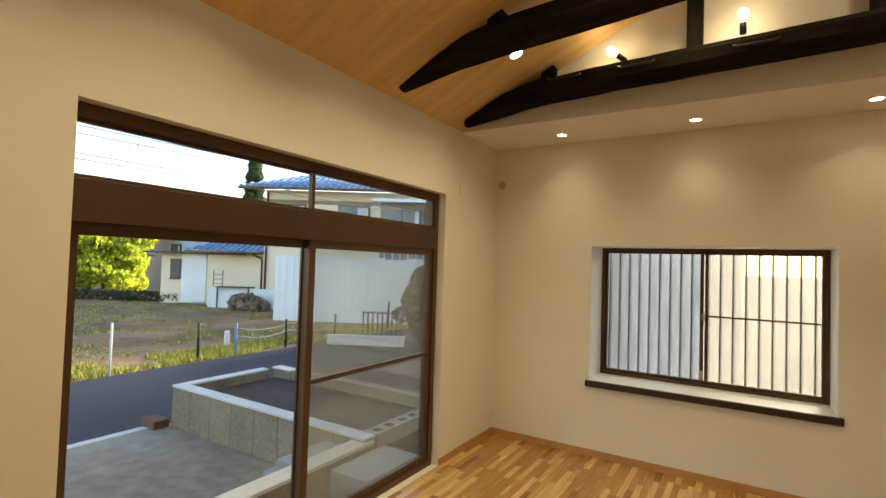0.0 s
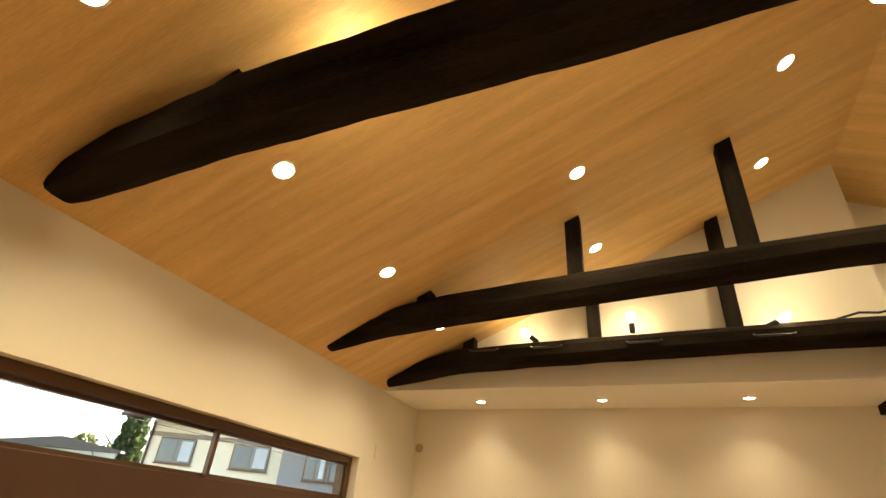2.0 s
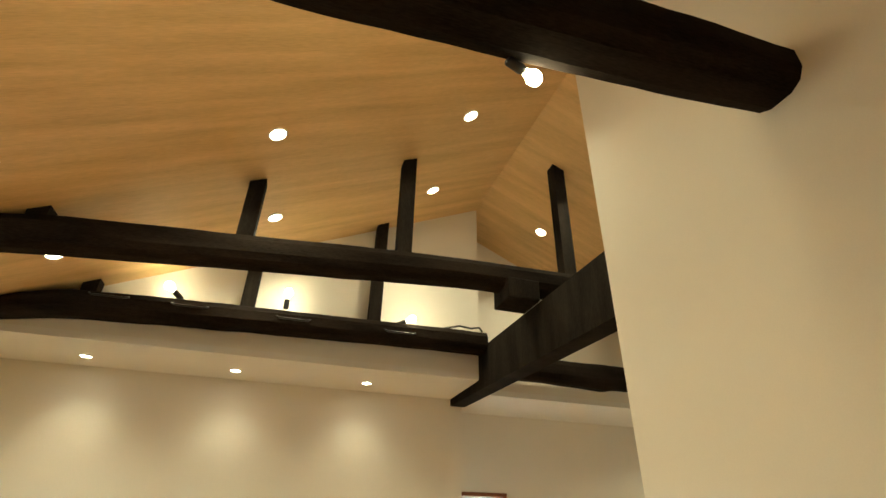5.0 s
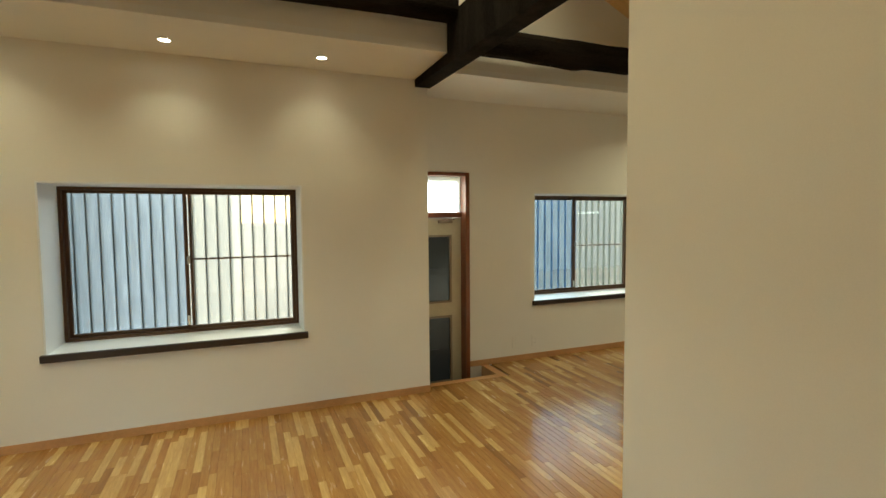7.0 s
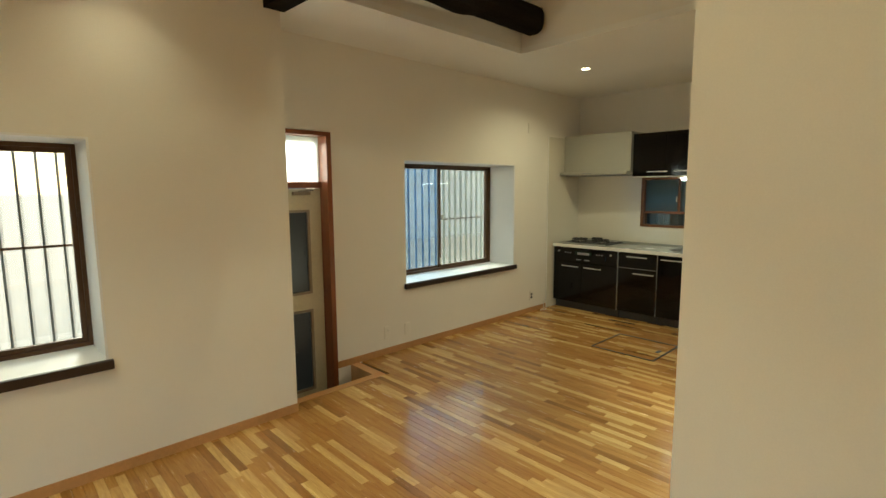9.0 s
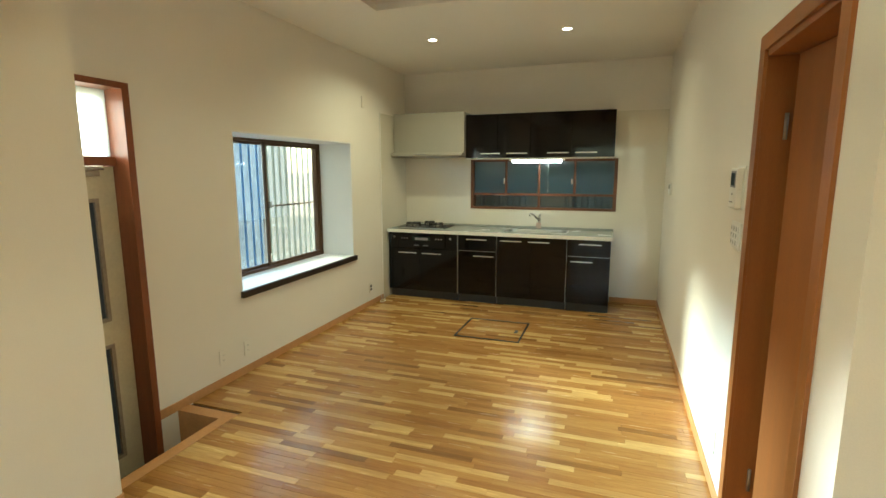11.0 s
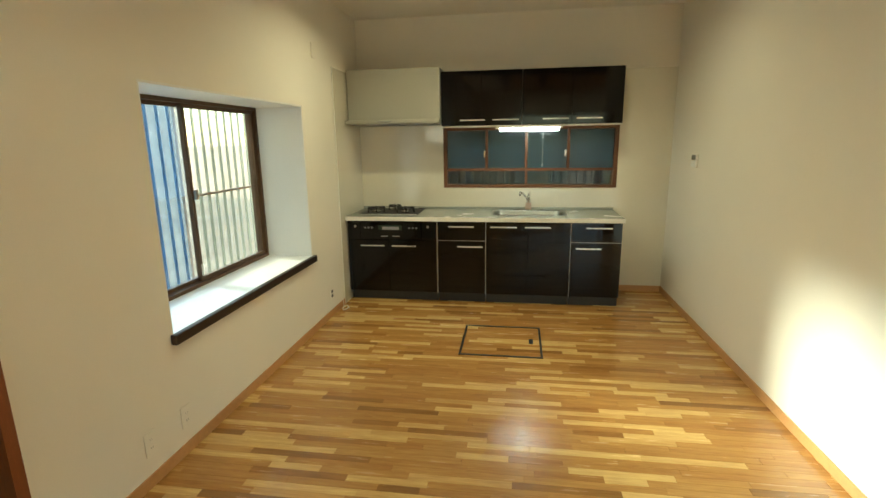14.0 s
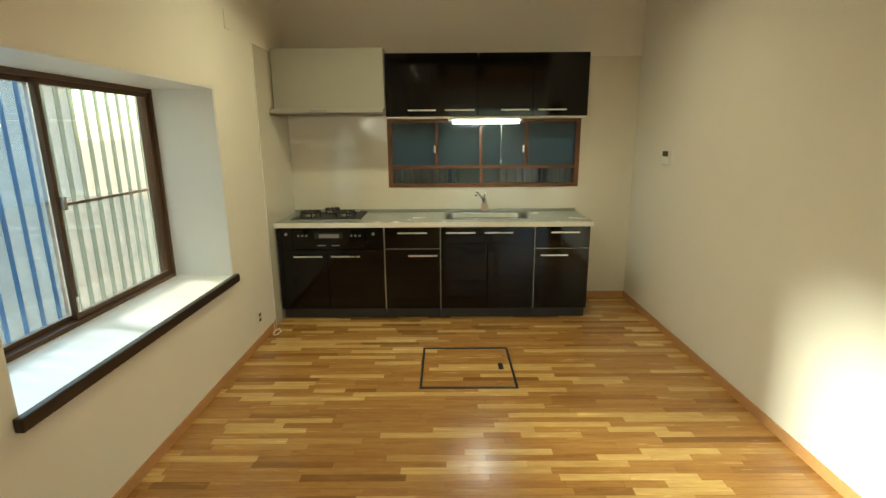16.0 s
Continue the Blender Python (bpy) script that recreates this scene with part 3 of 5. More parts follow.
log_beam("log_beam", "black-stained rough log beam carrying small bulbs", 3.60, [(-1.87, 2.865, 0.03, 0.05), (-1.55, 2.965, 0.085, 0.09), (-1.285, 3.022, 0.095, 0.10), (-0.63, 3.055, 0.092, 0.10), (0.24, 3.075, 0.09, 0.10), (1.4, 3.10, 0.09, 0.10), (1.73, 3.10, 0.09, 0.10)], seed=1)
log_beam("log_beam", "black-stained rough log beam with short struts", 2.71, [(-1.89, 2.895, 0.035, 0.05), (-1.5, 3.025, 0.09, 0.09), (-1.08, 3.085, 0.105, 0.10), (-0.456, 3.13, 0.10, 0.10), (0.25, 3.185, 0.10, 0.10), (1.2, 3.25, 0.095, 0.10), (2.5, 3.28, 0.095, 0.10), (4.03, 3.26, 0.09, 0.10)], seed=2)
log_beam("log_beam", "thick black-stained rough log beam ending in the partition", 0.75, [(-1.87, 2.865, 0.04, 0.07), (-1.77, 2.90, 0.075, 0.09), (-1.5, 2.96, 0.10, 0.11), (-0.95, 3.015, 0.112, 0.12), (0.3, 3.04, 0.112, 0.12), (1.2, 3.095, 0.107, 0.112), (1.675, 3.135, 0.10, 0.10)], seed=3)
log_beam("log_beam", "black-stained rough log beam over the kitchen side", 3.98, [(1.86, 3.06, 0.11, 0.11), (2.5, 3.055, 0.11, 0.11), (3.1, 3.045, 0.12, 0.12), (3.25, 3.06, 0.11, 0.11), (3.985, 3.06, 0.115, 0.11)], seed=4)
_t = thing("cross_beam", "squared black-stained beam running under the ridge", "beam", "exposed roof timbers")
part("timber", bm_prism([(YK - 0.02, 2.695), (YW, 2.768), (YW, 3.09), (YK - 0.02, 3.07)], "x", 1.727, 1.868), M_POST, _t)
part("block", bm_box(1.50, 1.727, 2.585, 2.83, 3.075, 3.22, bevel=0.008), M_POST, _t)


def strut(x, y, z0, w=0.096):
    z1 = slope_z(x)
    s = SLOPE if x <= RIDGE else -SLOPE
    bm = bm_prism([(x - w / 2, z0), (x + w / 2, z0), (x + w / 2, z1 + s * w / 2 + 0.01), (x - w / 2, z1 - s * w / 2 + 0.01)], "y", y - w / 2, y + w / 2)
    return tagged(part("roof_strut", bm, M_POST), "squared black-stained strut between beam and ceiling", "strut", "roof struts")


for x, y, z in ((-0.148, 2.73, 3.2), (0.823, 2.74, 3.25), (2.055, 2.745, 3.33), (-0.148, 3.655, 3.11), (0.81, 3.66, 3.13), (-0.16, 0.78, 3.1), (-1.165, 2.70, 3.11), (-1.165, 3.64, 3.06), (-1.13, 0.77, 3.05)):
    strut(x, y, z)


# ---- lamps ----
def downlight(x, y, z, tilt=0.0, watts=2.1, size=0.10, label="round recessed warm downlight, lit", spread=120):
    t = thing("downlight", label, "downlight", "recessed downlights", (x, y, z))
    t.rotation_euler = (0, tilt, 0)
    bm = bmesh.new()
    bmesh.ops.create_circle(bm, cap_ends=True, segments=24, radius=size / 2 - 0.006, matrix=Matrix.Translation((0, 0, -0.005)))
    part("diffuser", bm, M_LAMP, t)
    part("trim_ring", bm_tube([(math.cos(a) * size / 2, math.sin(a) * size / 2, -0.003) for a in [2 * math.pi * k / 20 for k in range(21)]], 0.006, 6), M_PLASTIC, t)
    d = bpy.data.lights.new("downlight_lamp", "AREA")
    d.shape, d.size, d.energy, d.color, d.spread = "DISK", size * 0.9, watts, WARM, radians(spread)
    lamp = new("lamp", d)
    lamp.location = (0, 0, -0.012)
    lamp.rotation_euler = (0, -tilt, 0)
    lamp.parent = t
    return t


TILT = -math.atan(SLOPE)
for x, y in ((-1.23, 1.207), (-1.232, 2.24), (-1.24, 3.16), (-0.047, 2.263), (-0.05, 3.175), (1.135, 2.278), (1.13, 3.182), (-0.05, 1.22), (-1.25, 0.29)):
    downlight(x, y, slope_z(x) - 0.001, TILT)
downlight(2.30, 3.49, slope_z(2.30) - 0.001, -TILT)
downlight(2.31, 2.45, slope_z(2.31) - 0.001, -TILT)
for x, y in ((-1.22, 4.14), (-0.176, 4.14), (0.872, 4.14)):
    downlight(x, y, FLAT - 0.001, watts=0.30, size=0.085, spread=110)
for x, y, watts in ((4.98, 4.04, 3.0), (5.03, 2.78, 1.3)):
    downlight(x, y, FLAT - 0.001, watts=watts, size=0.09, spread=150)


def beam_bulb(x, y, z, aim, watts=0.09, size=1.0):
    """A bare bulb in a black socket on a beam, pointing along aim."""
    t = thing("beam_spotlight", "bare warm bulb in a black socket on the beam, lit", "lamp", "bulbs on the beams", (x, y, z))
    q = Vector(aim).normalized().to_track_quat("Z", "Y")
    t.rotation_mode = "QUATERNION"
    t.rotation_quaternion = q
    t.scale = (size, size, size)
    part("socket", bm_tube([(0, 0, -0.10), (0, 0, -0.095), (0, 0, -0.03), (0, 0, -0.02)], [0.014, 0.02, 0.02, 0.016], 12), M_BLACKPL, t)
    part("bulb", bm_tube([(0, 0, -0.02), (0, 0, 0.0), (0, 0, 0.02), (0, 0, 0.045), (0, 0, 0.06), (0, 0, 0.066)], [0.013, 0.018, 0.03, 0.03, 0.018, 0.004], 14), M_BULB, t)
    d = bpy.data.lights.new("bulb_lamp", "POINT")
    d.energy, d.color, d.shadow_soft_size = watts, WARM, 0.03
    lamp = new("lamp", d)
    lamp.location = (0, 0, 0.12)
    lamp.parent = t


beam_bulb(-0.65, 3.55, 3.205, (-0.7, -0.1, 0.6))
beam_bulb(0.13, 3.55, 3.268, (0, 0, 1))
beam_bulb(1.065, 3.53, 3.195, (0.7, -0.1, 0.35))
beam_bulb(0.78, 0.86, 2.965, (0.8, 0.25, -0.05), 0.25, 0.8)
beam_bulb(-0.60, 0.88, 3.16, (-0.3, 0.0, 0.9), 0.42)
beam_bulb(0.38, 0.88, 3.17, (0.2, 0.0, 0.9), 0.6)


# ---- kitchen ----
KF, KB = 5.89, XE - 0.006


def bar_handle(parent, x, y0, y1, z):
    bm = bm_box(x - 0.026, x - 0.016, y0, y1, z - 0.006, z + 0.006, bevel=0.002)
    for y in (y0 + 0.02, y1 - 0.028):
        bm_box(x - 0.017, x + 0.001, y, y + 0.008, z - 0.004, z + 0.004, bm)
    return part("handle", bm, M_HANDLE, parent, "slim steel bar handle")


def base_unit(y0, y1, fronts, label):
    """A base cabinet: carcass, plinth and fronts (y0, y1, z0, z1, handle y0, y1, z)."""
    u = thing("base_cabinet", label, "cabinet", "kitchen base units")
    part("body", bm_box(KF + 0.022, KB, y0 + 0.001, y1 - 0.001, 0.10, 0.828), M_BLACK, u)
    part("plinth", bm_box(KF + 0.07, KB, y0 + 0.001, y1 - 0.001, 0.0, 0.098), M_TOE, u, "dark grey plinth")
    for name, a, b, z0, z1, hs in fronts:
        f = part(name, bm_box(KF, KF + 0.019, a, b, z0, z1, bevel=0.002), M_BLACK, u)
        for h0, h1, hz in hs:
            bar_handle(f, KF, h0, h1, hz)
    return u


u = base_unit(4.077, 4.985, [("door", 4.563, 4.98, 0.105, 0.632, [(4.60, 4.845, 0.58)]), ("door", 4.08, 4.559, 0.105, 0.632, [(4.28, 4.525, 0.58)]), ("front_panel", 4.85, 4.98, 0.637, 0.825, []), ("front_panel", 4.08, 4.225, 0.637, 0.825, [])], "gloss black hob cabinet with built-in grill front")
g = part("grill_front", bm_box(KF - 0.006, KF + 0.018, 4.229, 4.846, 0.645, 0.815, bevel=0.004), M_BLACK, u, "black grill front with dial panels")
part("grill_window", bm_box(KF - 0.010, KF - 0.006, 4.42, 4.66, 0.735, 0.785, bevel=0.001), M_LCD, g)
part("grill_badge", bm_box(KF - 0.012, KF - 0.0101, 4.45, 4.62, 0.742, 0.772), M_GREYPL, g)
for y in (4.48, 4.60):
    part("grill_handle", bm_box(KF - 0.016, KF - 0.006, y - 0.035, y + 0.035, 0.672, 0.680, bevel=0.002), M_STEEL, g)
for y in (4.76, 4.31):
    part("dial_panel", bm_box(KF - 0.010, KF - 0.006, y - 0.06, y + 0.06, 0.735, 0.785, bevel=0.002), M_BLACK, g)
    for dy in (-0.035, 0.0, 0.035):
        part("dial", bm_box(KF - 0.012, KF - 0.0101, y + dy - 0.008, y + dy + 0.008, 0.752, 0.768), M_GREYPL, g)
for y in (4.90, 4.16):
    part("knob", bm_tube([(KF - 0.014, y, 0.772), (KF - 0.001, y, 0.772)], 0.012, 12), M_STEEL, u)
base_unit(3.597, 4.065, [("drawer", 3.60, 4.062, 0.642, 0.825, [(3.705, 3.955, 0.78)]), ("door", 3.60, 4.062, 0.105, 0.635, [(3.62, 3.868, 0.583)])], "gloss black cabinet with drawer over a door")
base_unit(2.793, 3.589, [("door", 3.192, 3.586, 0.105, 0.825, [(3.296, 3.546, 0.78)]), ("door", 2.796, 3.188, 0.105, 0.825, [(2.979, 3.22, 0.78)])], "gloss black double-door cabinet under the sink")
base_unit(2.322, 2.785, [("drawer", 2.325, 2.782, 0.642, 0.825, [(2.418, 2.658, 0.78)]), ("door", 2.325, 2.782, 0.105, 0.635, [(2.509, 2.742, 0.583)])], "gloss black cabinet with drawer beside the end panel")
for y, w in ((4.071, 0.004), (3.593, 0.002), (2.789, 0.002)):
    tagged(part("metal_strip", bm_box(KF - 0.001, KF + 0.02, y - w, y + w, 0.10, 0.826), M_STEEL), "thin bright steel strip between two cabinets", "trim strip", "strips between the units")
for a, b in ((3.60, 4.062), (2.325, 2.782)):
    tagged(part("metal_strip", bm_box(KF + 0.002, KF + 0.019, a, b, 0.6365, 0.6405), M_STEEL), "thin bright steel strip below a drawer", "trim strip", "strips between the units")

# worktop with sink cut-out
wt = thing("worktop", "pale continuous worktop with steel sink", "worktop")
SX0, SX1, SY0, SY1 = 6.04, 6.40, 2.82, 3.54
_b = bm_box(5.870, SX0, 2.308, 4.99, 0.83, 0.87)
bm_box(SX1, KB, 2.308, 4.99, 0.83, 0.87, _b)
bm_box(SX0, SX1, 2.308, SY0, 0.83, 0.87, _b)
bm_box(SX0, SX1, SY1, 4.99, 0.83, 0.87, _b)
part("top", _b, M_TOP, wt)
part("front_edge", bm_box(5.865, 5.8695, 2.308, 4.99, 0.831, 0.8705), M_PLASTIC, wt, "bright pale worktop edge")
part("backsplash_edge", bm_box(KB - 0.02, KB, 2.308, 4.99, 0.87, 0.895, bevel=0.003), M_TOP, wt)


def rounded(x0, x1, y0, y1, r, n=6):
    out = []
    for cx, cy, a0 in ((x1 - r, y1 - r, 0), (x0 + r, y1 - r, 90), (x0 + r, y0 + r, 180), (x1 - r, y0 + r, 270)):
        for k in range(n + 1):
            a = radians(a0 + 90 * k / n)
            out.append((cx + r * math.cos(a), cy + r * math.sin(a)))
    return out


_b = bmesh.new()
_rings = []
for grow, z in ((0.018, 0.8715), (0.0, 0.8725), (-0.012, 0.86), (-0.03, 0.70), (-0.07, 0.685)):
    _rings.append([_b.verts.new((x, y, z)) for x, y in rounded(SX0 - grow, SX1 + grow, SY0 - grow, SY1 + grow, 0.09)])
for p, q in zip(_rings, _rings[1:]):
    for k in range(len(p)):
        _b.faces.new((p[k], p[(k + 1) % len(p)], q[(k + 1) % len(p)], q[k])).smooth = True
_b.faces.new(_rings[-1])
sink = part("sink", _b, M_SINK, wt, "rounded brushed steel sink bowl")
part("drain", bm_tube([(6.2, 3.18, 0.686), (6.2, 3.18, 0.692)], 0.045, 20), M_CHROME, sink)
fc = thing("faucet", "chrome single-lever kitchen tap with a paper tag", "faucet", at=(6.43, 3.18, 0.87))
part("base", bm_tube([(0, 0, 0), (0, 0, 0.012), (0, 0, 0.014), (0, 0, 0.11), (0, 0, 0.125)], [0.028, 0.028, 0.021, 0.021, 0.012], 16), M_CHROME, fc)
part("spout", bm_tube([(0, 0, 0.10), (-0.03, 0.02, 0.135), (-0.10, 0.06, 0.185), (-0.145, 0.085, 0.20), (-0.155, 0.09, 0.19), (-0.157, 0.092, 0.17)], [0.013, 0.012, 0.011, 0.011, 0.011, 0.012], 12), M_CHROME, fc)
part("lever", bm_tube([(0, 0, 0.12), (0.0, 0.0, 0.145), (-0.01, -0.012, 0.19)], [0.019, 0.017, 0.006], 10), M_CHROME, fc)
part("tag", bm_box(-0.05, -0.045, -0.03, 0.03, 0.015, 0.085), surface("pink_beige_card", (0.52, 0.38, 0.30), 0.06, 8, 60, 0.7, 0), fc, "pinkish paper tag")

# gas hob
hob = thing("gas_hob", "three-burner gas hob with cast iron pan supports", "hob", at=(0, 0, 0.87))
part("plate", bm_box(6.00, 6.46, 4.29, 4.89, 0.001, 0.012, bevel=0.004), M_IRON, hob, "dark glass hob plate")
part("plate_edge", bm_box(5.995, 6.00, 4.29, 4.89, 0.001, 0.011), M_STEEL, hob)
part("exhaust_grate", bm_box(6.42, 6.455, 4.36, 4.83, 0.012, 0.02, bevel=0.002), M_STEEL, hob)
for bx, by, br in ((6.15, 4.75, 0.085), (6.15, 4.44, 0.085), (6.33, 4.595, 0.06)):
    bn = part("burner", bm_tube([(bx, by, 0.012), (bx, by, 0.022), (bx, by, 0.03), (bx, by, 0.034)], [0.045, 0.045, 0.03, 0.012], 18), M_CHROME, hob)
    ps = bm_tube([(bx + br * math.cos(a), by + br * math.sin(a), 0.05) for a in [2 * math.pi * k / 20 for k in range(21)]], 0.007, 6)
    for k in range(6):
        a = k * math.pi / 3 + 0.3
        c, s = math.cos(a), math.sin(a)
        bm_tube([(bx + 1.15 * br * c, by + 1.15 * br * s, 0.012), (bx + 1.15 * br * c, by + 1.15 * br * s, 0.058), (bx + 0.4 * br * c, by + 0.4 * br * s, 0.06)], 0.007, 6, ps)
    part("pan_support", ps, M_IRON, hob, "black cast iron pan support")

# wall cabinets
for y0, y1, hs in ((3.269, 4.05, ((3.623, 3.863), (3.296, 3.546))), (2.336, 3.265, ((2.831, 3.07), (2.519, 2.758)))):
    c = thing("wall_cabinet", "gloss black wall cabinet with two flap doors", "cabinet", "kitchen wall units")
    part("body", bm_box(6.17, KB, y0, y1, 1.737, 2.248), M_BLACK, c)
    ym = (y0 + y1) / 2
    for a, b, h in ((ym + 0.002, y1, hs[0]), (y0, ym - 0.002, hs[1])):
        d = part("door", bm_box(6.15, 6.169, a, b, 1.737, 2.248, bevel=0.002), M_BLACK, c)
        bar_handle(d, 6.15, h[0], h[1], 1.788)
tagged(part("cabinet_filler", bm_box(6.155, KB, 2.336, 4.05, 1.727, 1.7365), M_PLASTIC), "pale strip under the wall cabinets", "trim strip")

hood = thing("range_hood", "pale grey box range hood with slim lip", "range hood")
part("body", bm_box(6.10, KB, 4.055, 4.985, 1.805, 2.285, bevel=0.004), M_HOOD, hood)
part("lip", bm_box(6.00, KB, 4.053, 4.992, 1.766, 1.803, bevel=0.008), M_HOOD, hood)
part("intake", bm_box(6.05, KB - 0.03, 4.11, 4.93, 1.756, 1.7655), M_GREYPL, hood)
part("control_strip", bm_box(5.997, 6.001, 4.52, 4.66, 1.778, 1.79), M_GREYPL, hood)

lamp_f = thing("tube_lamp", "lit white under-cabinet tube lamp with pull cord", "lamp")
part("housing", bm_box(6.17, 6.27, 2.88, 3.52, 1.70, 1.7265, bevel=0.005), M_PLASTIC, lamp_f)
part("diffuser", bm_tube([(6.19, 2.91, 1.70), (6.19, 3.48, 1.70)], 0.023, 14), M_TUBE, lamp_f, "glowing white tube cover")
part("cord", bm_tube([(6.21, 3.06, 1.695), (6.21, 3.06, 1.36)], 0.0015, 6), M_PLASTIC, lamp_f)
part("cord_knob", bm_tube([(6.21, 3.06, 1.36), (6.21, 3.06, 1.335)], 0.006, 8), M_PLASTIC, lamp_f)
_d = bpy.data.lights.new("tube_light", "AREA")
_d.shape, _d.size, _d.size_y, _d.energy, _d.color = "RECTANGLE", 0.05, 0.55, 0.35, (0.95, 1.0, 0.92)
_o = new("tube_light", _d)
_o.matrix_world = look((6.19, 3.19, 1.673), (6.21, 3.19, 0.9))
_o.parent = lamp_f

# glossy panels round the kitchen
structure("wall_panel_end", wall_panels("y", XE - 0.005, XE, YK, YD, 0.0, 2.265, [(2.29, 4.085, 1.10, 1.73)]), M_PANEL, "glossy cream kitchen wall panel", "wall panel")
structure("wall_panel_side", bm_box(5.745, XE - 0.006, YD - 0.005, YD, 0.0, 2.265), M_PANEL, "glossy cream kitchen side panel", "wall panel")
tagged(part("panel_edge_strip", bm_box(5.73, 5.745, YD - 0.008, YD, 0.0, 2.27, bevel=0.002), M_PLASTIC), "white vertical panel edge strip", "trim strip")

# kitchen window
kw = thing("window_4", "brown wooden kitchen window with frosted panes", "window", kind="structure")
KX = XE + 0.05
_b = bm_box(KX - 0.06, KX + 0.05, 2.292, 2.33, 1.102, 1.728)
bm_box(KX - 0.06, KX + 0.05, 4.045, 4.083, 1.102, 1.728, _b)
bm_box(KX - 0.06, KX + 0.05, 2.33, 4.045, 1.102, 1.132, _b)
bm_box(KX - 0.06, KX + 0.05, 2.33, 4.045, 1.698, 1.728, _b)
part("window_frame", _b, M_KWOOD, kw)
part("rail", bm_box(KX - 0.03, KX + 0.03, 2.33, 4.045, 1.275, 1.303), M_KWOOD, kw)
for y in (3.627, 3.212, 2.781):
    part("mullion", bm_box(KX - 0.022, KX + 0.022, y - 0.014, y + 0.014, 1.303, 1.698), M_KWOOD, kw)
part("mullion", bm_box(KX - 0.022, KX + 0.022, 3.194, 3.222, 1.132, 1.275), M_KWOOD, kw)
ys = (2.33, 2.781, 3.212, 3.627, 4.045)
for a, b in zip(ys, ys[1:]):
    part("pane", bm_box(KX - 0.004, KX + 0.004, a, b, 1.298, 1.703), M_DARKFROST, kw).visible_shadow = False
for a, b in ((2.33, 3.212), (3.212, 4.045)):
    part("pane", bm_box(KX - 0.004, KX + 0.004, a, b, 1.127, 1.28), M_LOWFROST, kw).visible_shadow = False
for y in (3.645, 2.81):
    part("latch", bm_box(KX - 0.04, KX - 0.022, y - 0.008, y + 0.012, 1.42, 1.49, bevel=0.003), M_CHROME, kw)
structure("neighbour_wall", bm_box(7.5, 7.6, 0.5, 6.4, -0.5, 2.6), M_GREYHOUSE, "grey neighbouring wall outside the kitchen window", "wall")
structure("boundary_wall", bm_box(XE + 0.2, 7.6, 5.45, 5.55, -0.5, 3.3), M_GREYHOUSE, "grey boundary wall beside the kitchen", "wall")
for y0 in (2.2, 3.55):
    fs = thing("plastic_fence_panel", "weathered blue corrugated plastic fence panel", "fence panel", "corrugated panels outside")
    sh = part("sheet", corrugated(-0.45, 0.45, 0, -0.5, 1.9, 0.09, 0.016), M_BLUESHEET, fs)
    fs.matrix_basis = pose(7.0, y0 + 0.3, 0, 0, 0, 90)
structure("outer_ledge", bm_box(XE + 0.2, 6.86, 2.2, 4.2, 1.0, 1.055), M_CONC, "narrow ledge outside the kitchen window", "ledge")

# underfloor hatch
ht = thing("floor_hatch", "flush oak underfloor storage hatch with dark metal rim", "floor hatch")
hx0, hx1, hy0, hy1 = 4.68, 5.30, 3.086, 3.722
for bx in ((hx0, hx1, hy0, hy0 + 0.016), (hx0, hx1, hy1 - 0.016, hy1), (hx0, hx0 + 0.022, hy0 + 0.016, hy1 - 0.016), (hx1 - 0.022, hx1, hy0 + 0.016, hy1 - 0.016)):
    part("rim", bm_box(*bx, -0.004, 0.003), M_BLACKPL, ht)
part("handle", bm_box(4.945, 5.035, 3.15, 3.185, -0.004, 0.0024, bevel=0.001), M_BLACKPL, ht)

# ---- entrance door and pit ----
dr = thing("door_1", "old cream entrance door with glazed panels under a transom light", "door", kind="structure")
DX1 = 2.505
_b = bm_box(DX1 - 0.045, DX1 - 0.001, YD - 0.014, YD + 0.20, -0.30, 2.083)
bm_box(XJ + 0.001, DX1 - 0.045, YD - 0.014, YD + 0.20, 2.048, 2.083, _b)
part("door_frame", _b, M_REDWOOD, dr, "red-brown varnished frame")
part("transom_bar", bm_box(XJ + 0.001, DX1 - 0.045, YD + 0.09, YD + 0.17, 1.615, 1.668), M_REDWOOD, dr)
part("transom_pane", bm_box(XJ + 0.001, DX1 - 0.045, YD + 0.125, YD + 0.131, 1.668, 2.048), M_FROST, dr, "bright frosted transom glass").visible_shadow = False
LY0, LY1 = YD + 0.11, YD + 0.15
leaf = part("leaf", wall_panels("x", LY0, LY1, XJ + 0.004, DX1 - 0.05, -0.30, 1.61, [(XJ + 0.10, 2.345, 0.70, 1.43), (XJ + 0.10, 2.345, -0.17, 0.56)]), M_DOOR, dr)
for z0, z1 in ((0.70, 1.43), (-0.17, 0.56)):
    part("glass_panel", bm_box(XJ + 0.10, 2.345, LY0 + 0.016, LY0 + 0.024, z0, z1), M_DOORGLASS, leaf)
    _b = bmesh.new()
    for bx in ((XJ + 0.10, 2.345, z0, z0 + 0.022), (XJ + 0.10, 2.345, z1 - 0.022, z1), (XJ + 0.10, XJ + 0.122, z0 + 0.022, z1 - 0.022), (2.323, 2.345, z0 + 0.022, z1 - 0.022)):
        bm_box(bx[0], bx[1], LY0 - 0.006, LY0 + 0.012, bx[2], bx[3], _b)
    part("moulding", _b, M_OLDWOOD, leaf, "brown wooden moulding")
    part("flap_bar", bm_box(2.08, 2.19, LY0 + 0.008, LY0 + 0.014, (z0 + z1) / 2 - 0.006, (z0 + z1) / 2 + 0.006), M_BLACKPL, leaf)
